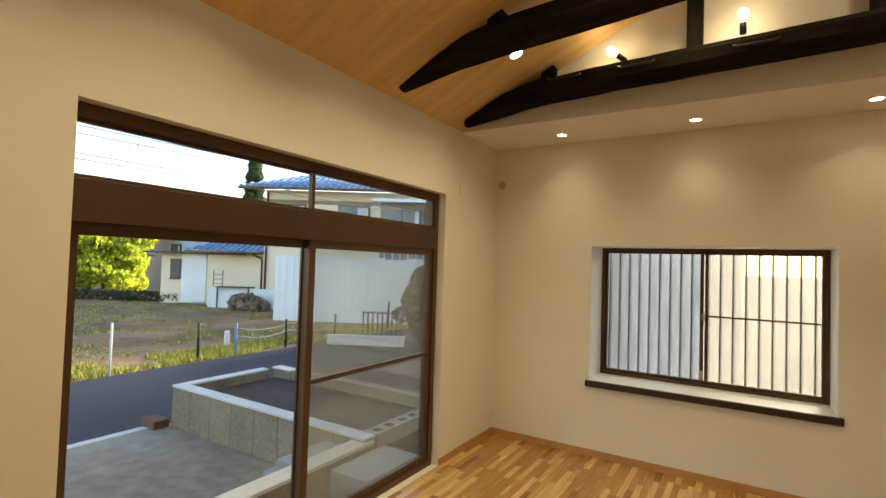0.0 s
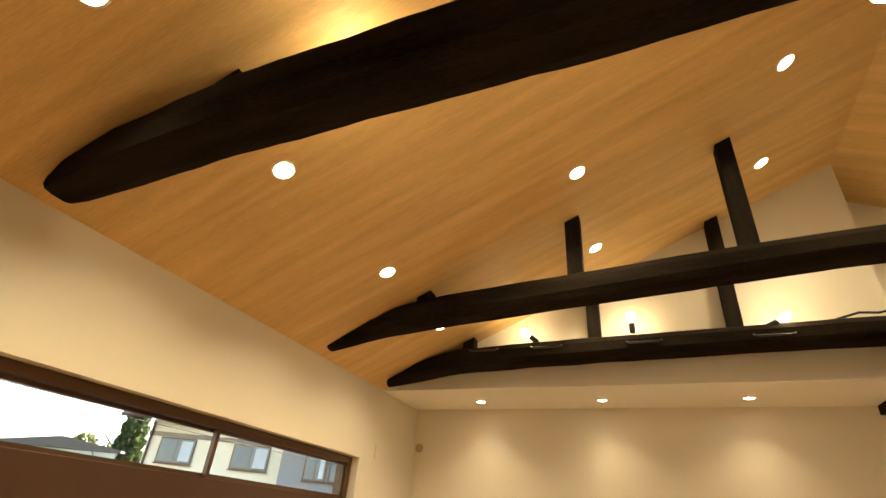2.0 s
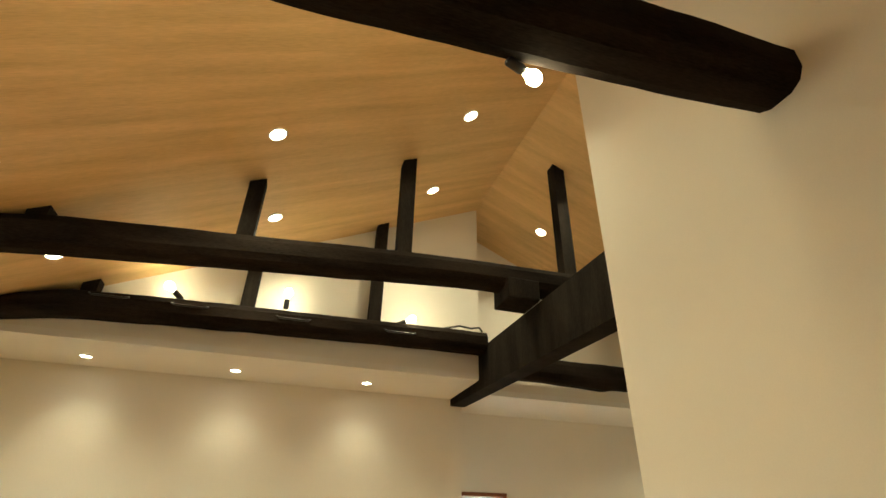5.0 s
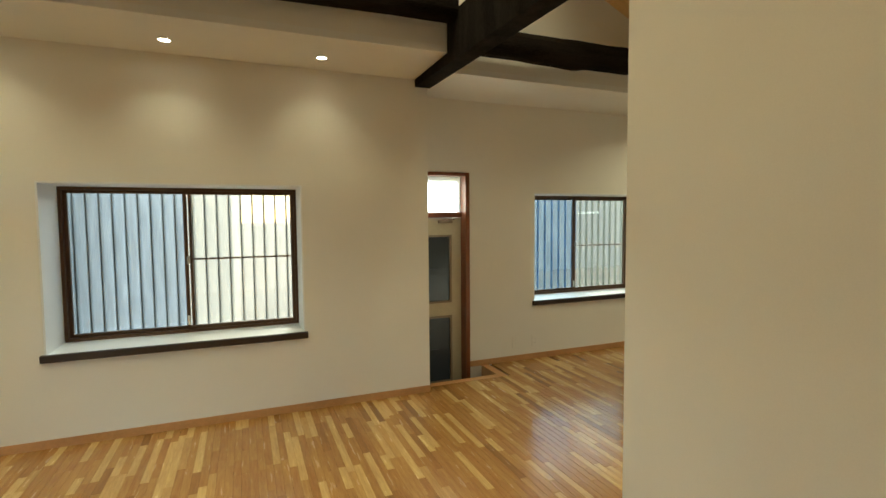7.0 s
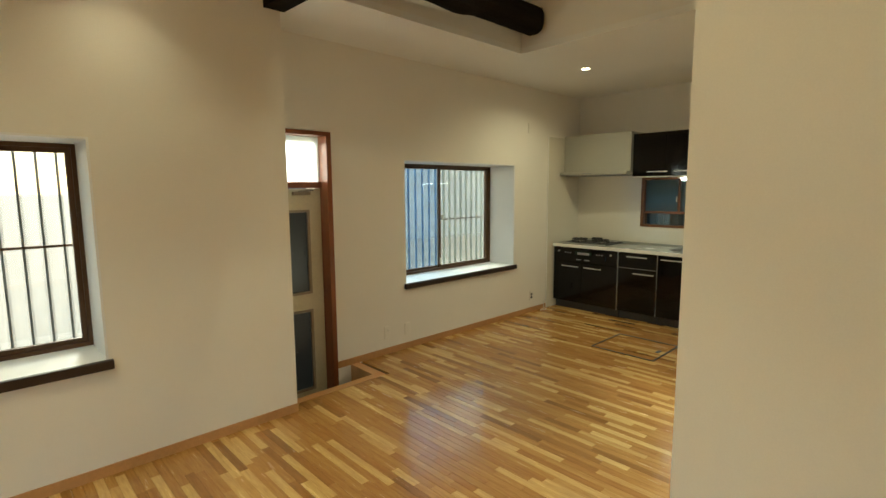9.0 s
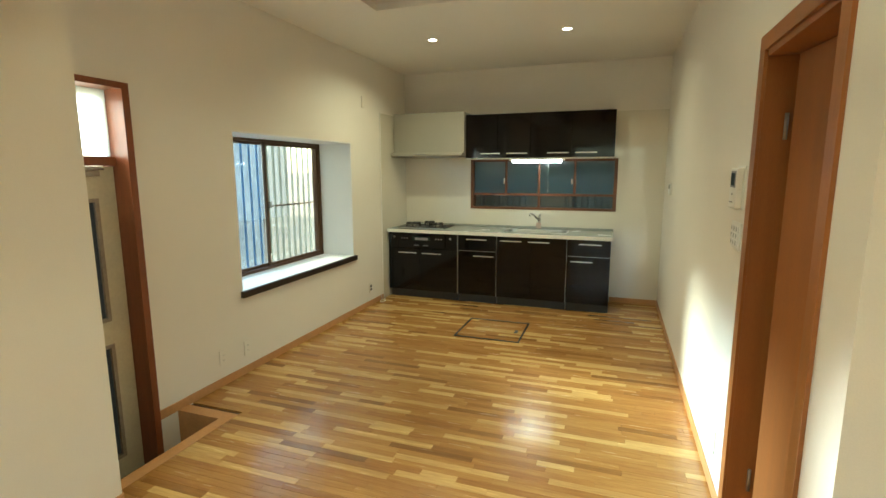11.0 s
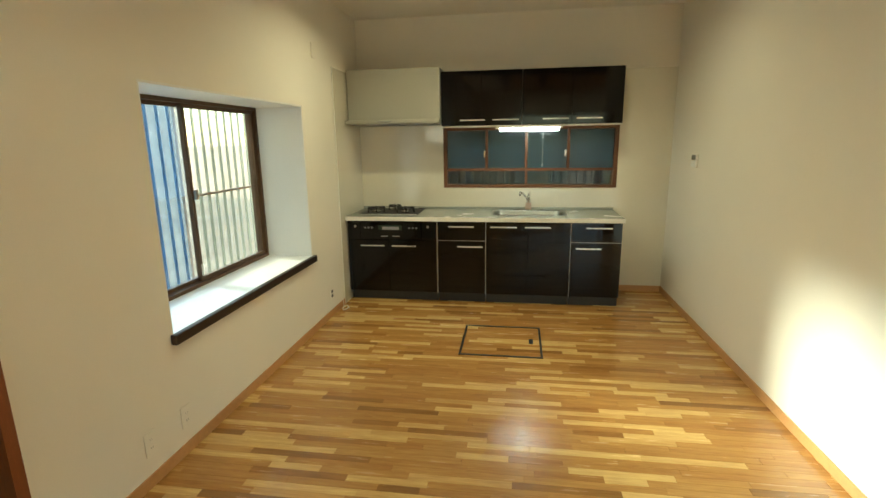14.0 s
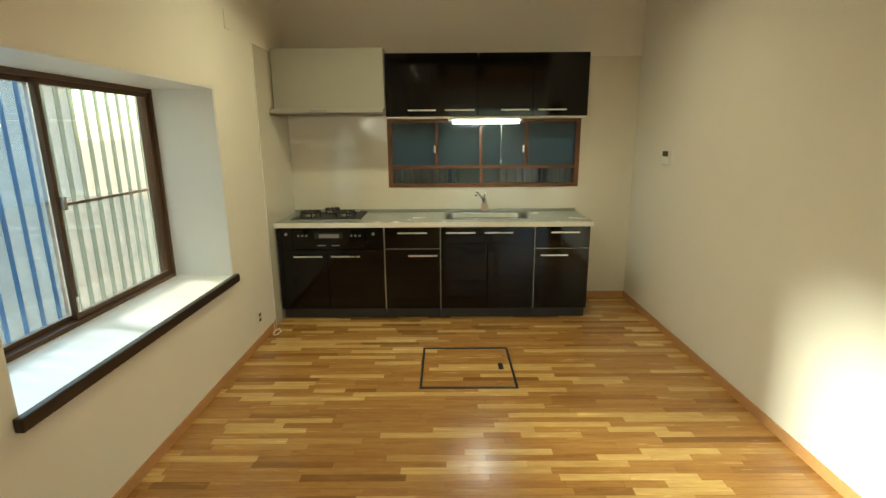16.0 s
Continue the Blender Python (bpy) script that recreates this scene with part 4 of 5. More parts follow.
closer = part("closer", bm_box(2.19, 2.345, LY0 - 0.04, LY0, 1.555, 1.585, bevel=0.004), M_OLDWOOD, leaf, "tarnished door closer")
part("closer_arm", bm_tube([(2.24, LY0 - 0.02, 1.585), (2.36, LY0 - 0.05, 1.595), (2.29, LY0 - 0.02, 1.608)], 0.006, 6), M_OLDWOOD, leaf)
structure("entrance_pit", bm_box(XJ, 2.645, 4.655, YD + 0.45, -0.34, -0.30), M_DARKSOIL, "sunken dark entrance floor", "floor")
_b = bm_box(XJ, 2.73, 4.575, 4.655, -0.30, 0.002)
bm_box(2.645, 2.73, 4.655, YD, -0.30, 0.002, _b)
structure("entrance_edge", _b, M_TRIM, "honey wood edge boards round the entrance pit", "trim")


# ---- trim ----
def skirting(x0, x1, y0, y1):
    return structure("baseboard", bm_box(x0, x1, y0, y1, 0.0, 0.062, bevel=0.0015), M_TRIM, "low honey wood baseboard", "baseboard")


T = 0.009
skirting(XW + T, XJ, YW - T, YW)
skirting(XW, XW + T, YB, 0.82)
skirting(XW, XW + T, 3.48, YW)
skirting(XJ, XJ + T, YW, 4.575)
skirting(DX1, 5.73, YD - T, YD)
skirting(2.70, XE - 0.006, YK, YK + T)
skirting(XE - 0.006 - T, XE - 0.006, YK + T, 2.315)
skirting(XP - T, XP, YB, YK)
skirting(XW + T, XP - T, YB, YB + T)

dw = thing("door_2", "orange-brown wooden doorway with its door just ajar", "door", kind="structure")
_b = bm_box(2.625, 2.695, YK, YK + 0.012, 0, 2.10)
bm_box(1.86, 1.925, YK, YK + 0.012, 0, 2.10, _b)
bm_box(1.925, 2.625, YK, YK + 0.012, 2.04, 2.10, _b)
part("casing", _b, M_JAMB, dw)
_b = bm_box(2.625, 2.649, YK - 0.16, YK - 0.0005, 0, 2.04)
bm_box(1.901, 1.925, YK - 0.16, YK - 0.0005, 0, 2.04, _b)
bm_box(1.925, 2.625, YK - 0.16, YK - 0.0005, 2.016, 2.04, _b)
part("jamb", _b, M_JAMB, dw)
lf = part("door_leaf", bm_box(-0.69, -0.045, -0.036, 0.0, 0.006, 2.01, bevel=0.003), M_JAMB, dw, "plain orange wood door leaf", pose(2.622, YK - 0.085, 0, 0, 0, 7))
for z in (0.25, 1.75):
    part("hinge", bm_tube([(-0.004, 0.004, z - 0.05), (-0.004, 0.004, z + 0.05)], 0.007, 10), M_STEEL, lf)


# ---- wall fittings ----
def outlet(x, y, z, face, label="white double socket plate", dark=False):
    """A wall plate; face is the direction it looks, 'y-' or 'y+'."""
    t = thing("wall_socket", label, "socket", "wall sockets", (x, y, z))
    t.rotation_euler = (0, 0, 0 if face == "y-" else math.pi)
    part("plate", bm_box(-0.035, 0.035, -0.008, 0, -0.06, 0.06, bevel=0.003), M_WALL, t)
    for dz in (-0.02, 0.02):
        i = part("insert", bm_box(-0.02, 0.02, -0.0095, -0.008, dz - 0.014, dz + 0.014, bevel=0.0005), M_BLACKPL if dark else M_WALL, t)
        for dx in (-0.006, 0.006):
            part("slot", bm_box(dx - 0.001, dx + 0.001, -0.0102, -0.0096, dz - 0.005, dz + 0.005), M_GREYPL, i)


outlet(3.066, YD, 0.215, "y-")
outlet(3.32, YD, 0.205, "y-")
outlet(5.405, YD, 0.215, "y-", "white socket plate with dark insert near the kitchen", True)
outlet(2.93, YK, 0.25, "y+")
ic = thing("intercom", "white wall intercom with small dark screen", "intercom", at=(2.855, YK, 1.502))
part("back_plate", bm_box(-0.075, 0.075, 0, 0.006, -0.09, 0.10), M_PLASTIC, ic)
bd = part("body", bm_box(-0.065, 0.065, 0.006, 0.034, -0.088, 0.09, bevel=0.006), M_PLASTIC, ic)
part("screen_bezel", bm_box(-0.048, 0.036, 0.034, 0.0365, 0.005, 0.078), M_GREYPL, bd)
part("screen", bm_box(-0.038, 0.026, 0.0366, 0.038, 0.014, 0.069), M_LCD, bd)
for dx, dz in ((0.0, -0.025), (0.0, -0.06), (0.03, -0.06)):
    part("button", bm_box(dx - 0.012, dx + 0.012, 0.034, 0.036, dz - 0.003, dz + 0.003), M_GREYPL, bd)
sw = thing("light_switch", "white triple rocker switch plate with grey labels", "light switch", at=(2.85, YK, 1.292))
part("plate", bm_box(-0.085, 0.085, 0, 0.008, -0.062, 0.062, bevel=0.003), M_PLASTIC, sw)
for k in (-1, 0, 1):
    for j in (-1, 0, 1):
        r = part("rocker", bm_box(k * 0.046 - 0.019, k * 0.046 + 0.019, 0.008, 0.0125, j * 0.031 - 0.014, j * 0.031 + 0.014, bevel=0.002), M_SILL, sw)
        part("label_bar", bm_box(k * 0.046 + 0.004, k * 0.046 + 0.016, 0.0126, 0.0131, j * 0.031 - 0.009, j * 0.031 + 0.009), M_GREYPL, r)
th = thing("heater_remote", "small white water-heater remote with dark display", "remote panel", at=(5.80, YK, 1.40))
part("body", bm_box(-0.06, 0.06, 0, 0.018, -0.06, 0.055, bevel=0.004), M_PLASTIC, th)
part("display", bm_box(-0.048, 0.048, 0.018, 0.0195, 0.005, 0.047), M_LCD, th)
part("cover", bm_box(-0.05, 0.05, 0.018, 0.020, -0.05, -0.005, bevel=0.001), M_SILL, th)
al = thing("wall_sensor", "round beige sensor cap high on the wall", "sensor", at=(-1.93, YW, 2.475))
part("cap", bm_tube([(0, 0, 0), (0, -0.012, 0), (0, -0.02, 0)], [0.04, 0.04, 0.03], 20), surface("beige_plastic", (0.50, 0.40, 0.24), 0.05, 5, 60, 0.5, 0), al)
bp = thing("blank_plate", "cream blank wall plate", "wall plate", at=(XW, 3.74, 2.335))
part("plate", bm_box(0, 0.007, -0.035, 0.035, -0.06, 0.06, bevel=0.002), M_WALL, bp)
bp2 = thing("blank_plate", "cream blank wall plate high by the ceiling", "wall plate", at=(5.33, YD, 2.34))
part("plate", bm_box(-0.035, 0.035, -0.01, 0, -0.06, 0.06, bevel=0.002), M_WALL, bp2)
cb = thing("loose_cable", "short white loop of cable lying at the skirting", "cable", at=(5.60, YD - 0.06, 0.006))
part("loop", bm_tube([(0.06 * math.cos(a) + 0.01 * math.sin(3 * a), 0.025 * math.sin(a), 0.004 * (1 + math.sin(2 * a))) for a in [2 * math.pi * k / 28 for k in range(29)]], 0.004, 6), M_PLASTIC, cb)
part("riser", bm_tube([(0.07, 0.045, 0.0), (0.075, 0.052, 0.08), (0.075, 0.053, 0.12)], 0.004, 6), M_PLASTIC, cb)
# bracket rails on the beam under the bulbs
for x in (-0.50, 0.20, 1.0, -1.0):
    br = thing("beam_bracket", "thin black metal bracket on the log beam", "bracket", "beam brackets")
    part("bar", bm_tube([(x - 0.12, 3.505, 3.09), (x - 0.10, 3.49, 3.075), (x + 0.10, 3.49, 3.075), (x + 0.12, 3.505, 3.09)], 0.007, 6), M_BLACKPL, br)
wr = thing("beam_cable", "loose black cable end on the log beam", "cable")
part("wire", bm_tube([(1.38, 3.58, 3.19), (1.50, 3.55, 3.215), (1.60, 3.55, 3.205), (1.68, 3.57, 3.23), (1.715, 3.58, 3.20)], 0.008, 6), M_BLACKPL, wr)


# ---- outdoors ----
GZ = -0.5
LOT = pose(0.07, 0.05, 0, 0, 0, 30.4)


def outside(name, label, category, u, d, group="", turn=0.0):
    t = thing(name, label, category, group)
    t.matrix_basis = LOT @ pose(u, d, GZ, 0, 0, turn)
    return t


structure("ground", bm_box(-600, 600, -600, 600, GZ - 0.3, GZ), M_SOIL, "bare brown soil lot with weeds", "ground")
structure("road", bm_box(-9.35, -6.1, -80, 80, GZ - 0.02, GZ + 0.012), M_ASPHALT, "dark asphalt lane beside the lot", "road")
structure("driveway", bm_box(-6.1, XW - 0.17, -9, 9, GZ - 0.02, GZ + 0.02), M_DRIVE, "stained concrete driveway before the window", "pavement")
structure("kerb", bm_box(-6.22, -6.1, -9, 3.4, GZ - 0.02, GZ + 0.028, bevel=0.008), M_CONCTOP, "pale concrete kerb strip", "kerb")

# unseen house block, added only to cast shade over the lane
shade_house = thing("house", "unseen plain cream house added to shade the lane", "house")
part("wall", bm_box(-2.8, 0.1, 9.5, 34, GZ, 6.85), M_PLASTER, shade_house)
part("roof", bm_prism([(-3.05, 6.86), (0.3, 6.86), (0.3, 6.96), (-1.4, 7.5), (-3.05, 6.96)], "y", 9.2, 34.3), M_DARKROOF, shade_house)
# added grey block that hides bright sky and ground behind the plastic sheets
backdrop_house = thing("house", "long grey rendered house added as backdrop beyond the plastic fence", "house")
part("wall", bm_box(3.5, 20, 17, 24, GZ, 3.3), M_GREYHOUSE, backdrop_house)
part("roof", bm_prism([(3.2, 3.3), (20.3, 3.3), (20.3, 3.42), (3.2, 3.42)], "y", 16.6, 24.4), M_DARKROOF, backdrop_house)

# block planter
pl = thing("planter", "low grey concrete block planter with pale mortar cap", "planter")


def block_run(parent, x0, y0, dx, dy, n, rows, thick=0.14, cap=None):
    ln = 0.39
    for k in range(n):
        a = k * (ln + 0.006)
        bx = (x0 + dx * a, x0 + dx * (a + ln)) if dx else (x0 - thick / 2, x0 + thick / 2)
        by = (y0 + dy * a, y0 + dy * (a + ln)) if dy else (y0 - thick / 2, y0 + thick / 2)
        part("block", bm_box(min(bx), max(bx), min(by), max(by), GZ + 0.02, GZ + 0.016 + rows * 0.165, bevel=0.003), M_CONC, parent)
    L = n * (ln + 0.006)
    bx = sorted((x0 - (thick / 2 if not dx else 0), x0 + dx * L + (thick / 2 if not dx else 0)))
    by = sorted((y0 - (thick / 2 if not dy else 0), y0 + dy * L + (thick / 2 if not dy else 0)))
    part("mortar_core", bm_box(bx[0] + 0.01, bx[1] - 0.01, by[0] + 0.012, by[1] - 0.012, GZ, GZ + 0.02 + rows * 0.165), M_CONC, parent)
    part("cap", bm_box(bx[0] - 0.01, bx[1], by[0] - 0.01, by[1] + 0.01, GZ + 0.02 + rows * 0.165, GZ + 0.045 + rows * 0.165, bevel=0.006), cap or M_CONCTOP, parent, "mortar cap")


block_run(pl, -5.96, 3.58, 1, 0, 8, 3)
block_run(pl, -5.90, 3.66, 0, 1, 3, 3)
part("soil", bm_box(-5.82, -2.7, 3.66, 6.3, GZ, -0.10), M_DARKSOIL, pl, "dark gravelly soil")
pl2 = thing("planter", "second low block planter further along the lane", "planter")
block_run(pl2, -5.9, 5.06, 1, 0, 1, 3)
block_run(pl2, -5.49, 5.06, 1, 0, 6, 3, 0.14, M_CONC)
st = thing("garden_steps", "three rough concrete steps up to the window", "steps")
for x0, x1, z in ((-3.63, -3.44, -0.35), (-3.44, -3.27, -0.20), (-3.27, -2.96, -0.06)):
    part("step", bm_box(x0, x1, 2.90, 3.49, GZ, z, bevel=0.012), M_STEP, st)
ss = thing("stone_slab", "pale concrete slab step below the window", "slab")
part("slab", bm_box(-2.74, -2.34, 3.02, 3.72, GZ, -0.06, bevel=0.012), M_STEP, ss)
hb = thing("hollow_block_row", "row of hollow grey concrete blocks on the soil", "blocks")
for k in range(4):
    part("block", wall_panels("x", 0, 0.14, 0, 0.39, 0, 0.17, [(0.05, 0.16, 0.04, 0.13), (0.23, 0.34, 0.04, 0.13)]), M_STEP, hb, "", pose(-2.95, 3.67 + k * 0.4, -0.1, 90, 0, 90))
sl = thing("low_wall", "low pale concrete wall below the garden window", "low wall")
part("body", bm_box(-2.95, -2.78, 1.2, 3.62, GZ, -0.035, bevel=0.006), M_CONC, sl)
part("cap", bm_box(-2.96, -2.77, 1.19, 3.62, -0.034, 0.0, bevel=0.008), M_PALEWOOD, sl, "pale weathered cap")
rb = thing("loose_brick", "broken brown brick at the planter corner", "brick", at=(-6.1, 3.4, GZ))
part("piece", bm_box(-0.2, 0.12, -0.1, 0.1, 0.02, 0.12, bevel=0.015), surface("brown_brick", (0.16, 0.075, 0.05), 0.2, 5, 40, 0.9, 0.4), rb)


def stake(x, y, h, r, mat, label, cap=False):
    s = thing("stake", label, "stake", "lot boundary stakes", (x, y, GZ))
    part("rod", bm_tube([(0, 0, -0.05), (0, 0, h - 0.01), (0, 0, h)], [r, r, r * 0.6], 8), mat, s)
    return s


stake(-9.35, 4.30, 0.95, 0.022, M_WHITEPAINT, "thin white boundary stake")
stake(-9.5, 6.02, 0.80, 0.028, M_IRON, "dark metal boundary stake")
stake(-10.4, 7.3, 0.42, 0.06, M_WHITEPAINT, "short white plastic pipe stub")
stake(-9.5, 6.9, 0.72, 0.03, M_BLUEPAINT, "blue plastic boundary stake")
stake(-9.5, 8.3, 0.70, 0.028, M_IRON, "dark metal boundary stake")
stake(-9.5, 10.0, 0.70, 0.028, M_IRON, "dark metal boundary stake")
stake(-9.6, 12.5, 0.90, 0.03, M_IRON, "dark metal boundary stake")
rp = thing("boundary_rope", "slack pale rope strung between the stakes", "rope")
for z in (0.10, -0.08):
    part("strand", bm_tube([(-9.5, 6.9 + k * 0.31, z - 0.10 * math.sin(math.pi * ((k * 0.31 / 1.55) % 1.0))) for k in range(11)], 0.010, 6), M_ROPE, rp)


def tufts(name, label, n, area, mat, h, seed, keep=None):
    """Grass: many thin bent blades."""
    rng = random.Random(seed)
    v, f = [], []
    for _ in range(n):
        x, y = rng.uniform(area[0], area[1]), rng.uniform(area[2], area[3])
        if noise.noise((x * 0.7, y * 0.7, seed)) < (keep if keep is not None else -1):
            continue
        for _b in range(5):
            a, hh, w = rng.uniform(0, 6.28), h * rng.uniform(0.4, 1.2), rng.uniform(0.008, 0.018)
            px, py = x + rng.uniform(-0.08, 0.08), y + rng.uniform(-0.08, 0.08)
            c, s = math.cos(a), math.sin(a)
            k = len(v)
            v += [(px - s * w, py + c * w, GZ), (px + s * w, py - c * w, GZ), (px + c * hh * 0.6, py + s * hh * 0.6, GZ + hh)]
            f.append((k, k + 1, k + 2))
    me = bpy.data.meshes.new(name)
    me.from_pydata(v, [], f)
    me.materials.append(mat)
    return tagged(new(name, me), label, "grass", "", "stuff")


tufts("grass", "yellow-green grass strip along the lane", 6500, (-10.6, -9.4, -2, 20), M_GRASS, 0.11, 3, -0.25)
tufts("weeds", "scattered green weeds on the bare lot", 9000, (-24, -10.6, 0, 22), M_GRASS, 0.06, 4, 0.05)


def leaf_cloud(n, lobes, size, rng):
    """Leaf clumps: small crossed quads inside uneven lobes (centre, radii)."""
    v, f = [], []
    for _ in range(n):
        c, r = rng.choice(lobes)
        d = Vector((rng.gauss(0, 1), rng.gauss(0, 1), rng.gauss(0, 1))).normalized() * (rng.uniform(0.35, 1.0) ** 0.45)
        p = Vector((c[0] + d.x * r[0], c[1] + d.y * r[1], c[2] + d.z * r[2]))
        q = Euler((rng.uniform(0, 6.28), rng.uniform(0, 6.28), rng.uniform(0, 6.28))).to_matrix()
        s = size * rng.uniform(0.6, 1.4)
        k = len(v)
        v += [tuple(p + q @ Vector(o)) for o in ((-s, -s * 0.5, 0), (s, -s * 0.5, 0.2 * s), (s * 0.7, s * 0.6, 0), (-s * 0.6, s * 0.7, 0.2 * s))]
        f.append((k, k + 1, k + 2, k + 3))
    return v, f


def tree(name, label, u, d, height, lobes, mat, n, size, seed, trunk_r=0.12):
    rng = random.Random(seed)
    t = outside(name, label, "tree", u, d)
    top = height * 0.75
    bm = bm_tube([(0, 0, -0.1), (0.05, 0, top * 0.4), (-0.03, 0.05, top * 0.75), (0, 0, top)], [trunk_r * 1.3, trunk_r, trunk_r * 0.6, trunk_r * 0.2], 8)
    for k in range(6):
        a = k * 1.1 + rng.uniform(-0.3, 0.3)
        z = top * rng.uniform(0.35, 0.75)
        ln = height * 0.25
        bm_tube([(0, 0, z), (math.cos(a) * ln * 0.5, math.sin(a) * ln * 0.5, z + ln * 0.35), (math.cos(a) * ln, math.sin(a) * ln, z + ln * 0.8)], [trunk_r * 0.45, trunk_r * 0.3, trunk_r * 0.1], 6, bm)
    part("trunk", bm, M_BARK, t)
    v, f = leaf_cloud(n, lobes, size, rng)
    me = bpy.data.meshes.new("crown")
    me.from_pydata(v, [], f)
    me.materials.append(mat)
    new("crown", me).parent = t
    return t


def blobs(rng, n, spread, z0, z1, r):
    return [((rng.uniform(-spread, spread), rng.uniform(-spread, spread), rng.uniform(z0, z1)), (r * rng.uniform(0.7, 1.2), r * rng.uniform(0.7, 1.2), r * rng.uniform(0.6, 1.0))) for _ in range(n)]


_r = random.Random(11)
tree("ginkgo_tree", "young tree with bright yellow-green leaves in sun", -17.6, 24, 4.1, blobs(_r, 34, 1.25, 0.7, 3.5, 0.62), M_GINKGO, 12000, 0.085, 1)
tree("ginkgo_tree", "young tree with bright yellow-green leaves in sun", -20.0, 24.5, 3.8, blobs(_r, 34, 1.3, 0.7, 3.3, 0.62), M_GINKGO, 12000, 0.085, 2)
_c = [((0, 0, 0.8 + k * 0.75), (1.15 * (1 - k / 11.5) ** 0.5, 1.15 * (1 - k / 11.5) ** 0.5, 0.6)) for k in range(11)]
tree("conifer_tree", "tall dark conifer with a rounded narrow crown", -13.5, 32, 8.6, _c, M_CONIFER, 9500, 0.11, 3, 0.16)
for k, (u, d, h) in enumerate(((-22, 46, 7.0), (-25.5, 48, 6.2), (-29, 47, 5.8), (-19.5, 50, 6.4), (-33, 48, 6.5))):
    tree("broadleaf_tree", "distant olive-green broadleaf tree behind the houses", u, d, h, blobs(_r, 16, 1.9, h * 0.3, h * 0.9, 1.0), M_BUSH, 5000, 0.15, 20 + k)
hd = outside("hedge", "low dark hedge and rubble along the lot", "hedge", -17.5, 22.5)
_v, _f = leaf_cloud(5000, [((x * 0.5 - 3.5, 0, 0.25), (0.45, 0.3, 0.28)) for x in range(17)], 0.05, random.Random(7))
_me = bpy.data.meshes.new("leaves")
_me.from_pydata(_v, [], _f)
_me.materials.append(M_HEDGE)
new("leaves", _me).parent = hd
sh = outside("shrub", "dark leafy shrub beside the white sheet wall", "shrub", -0.75, 13.4)
_v, _f = leaf_cloud(6500, blobs(_r, 26, 0.6, 0.2, 1.9, 0.30), 0.04, random.Random(8))
_me = bpy.data.meshes.new("leaves")
_me.from_pydata(_v, [], _f)
_me.materials.append(M_HEDGE)
new("leaves", _me).parent = sh


def house_window(parent, u0, u1, z0, z1, d, curtain=True, name="window"):
    w = part(name, bm_box(u0 - 0.05, u1 + 0.05, d - 0.06, d - 0.001, z0 - 0.05, z1 + 0.05), M_SASH, parent)
    um = (u0 + u1) / 2
    for a, b in ((u0, um - 0.02), (um + 0.02, u1)):
        part("pane", bm_box(a, b, d - 0.068, d - 0.061, z0, z1), M_HOUSEGLASS, w)
    if curtain:
        part("curtain", bm_box(um + 0.15, u1 - 0.05, d - 0.0745, d - 0.0685, z0 + 0.05, z1 - 0.05), M_CURTAIN, w)
    part("sill", bm_box(u0 - 0.08, u1 + 0.08, d - 0.10, d - 0.0605, z0 - 0.09, z0 - 0.051), M_SASH, w)
    return w


def tile_roof(parent, u0, u1, d0, dr, ze, zr, hip=1.5, mat=None):
    """A hipped front slope with rounded tile rolls and a ridge."""
    mat = mat or M_BLUETILE
    bm = bmesh.new()
    pts = [(u0, d0, ze), (u1, d0, ze), (u1 - hip, dr, zr), (u0 + hip, dr, zr)]
    lo = [bm.verts.new(p) for p in pts]
    hi = [bm.verts.new((p[0], p[1], p[2] + 0.12)) for p in pts]
    bm.faces.new(lo[::-1])
    bm.faces.new(hi)
    for i in range(4):
        bm.faces.new((lo[i], lo[(i + 1) % 4], hi[(i + 1) % 4], hi[i]))
    roof = part("roof", bm, mat, parent, "blue glazed tile roof")
    rolls = bmesh.new()
    n = int((u1 - u0) / 0.28)
    for k in range(n + 1):
        u = u0 + 0.06 + (u1 - u0 - 0.12) * k / n
        t = min(1.0, (u - u0) / hip, (u1 - u) / hip) if hip else 1.0
        bm_tube([(u, d0 - 0.02, ze + 0.13), (u, d0 + (dr - d0) * t, ze + 0.13 + (zr - ze) * t)], 0.055, 6, rolls)
    part("tile_rolls", rolls, mat, roof)
    part("ridge", bm_tube([(u0 + hip - 0.1, dr, zr + 0.16), (u1 - hip + 0.1, dr, zr + 0.16)], 0.13, 8), mat, roof)
    part("gutter", bm_tube([(u0, d0 - 0.08, ze + 0.02), (u1, d0 - 0.08, ze + 0.02)], 0.06, 6), M_SASH, roof)


# two-storey neighbour
h1 = outside("house", "two-storey cream rendered house with blue tiled roof", "house", 0, 21)
part("wall", bm_box(-8.3, 3.0, 0, 7, 0, 5.2), M_PLASTER, h1)
part("band", bm_box(-8.32, 3.0, -0.03, -0.001, 4.62, 4.78), M_OLDWOOD, h1)
tile_roof(h1, -9.2, 4.0, -0.7, 3.4, 5.15, 6.5, 2.4)
for u0, u1, z0, z1 in ((-7.75, -6.55, 3.75, 4.55), (-5.05, -3.75, 3.75, 4.55)):
    house_window(h1, u0, u1, z0, z1, 0)
part("downpipe", bm_tube([(-8.2, -0.05, 0), (-8.2, -0.05, 5.1)], 0.045, 8), M_SASH, h1)
part("wing", bm_box(-3.0, 3.2, -1.6, -0.001, 0, 4.55), M_GREYHOUSE, h1, "grey-brown projecting wing")
part("wing_roof", bm_prism([(-3.3, 4.56), (3.4, 4.56), (3.4, 4.68), (-3.3, 4.68)], "y", -2.1, 0.3), M_WHITEWALL, h1, "pale flat wing roof")
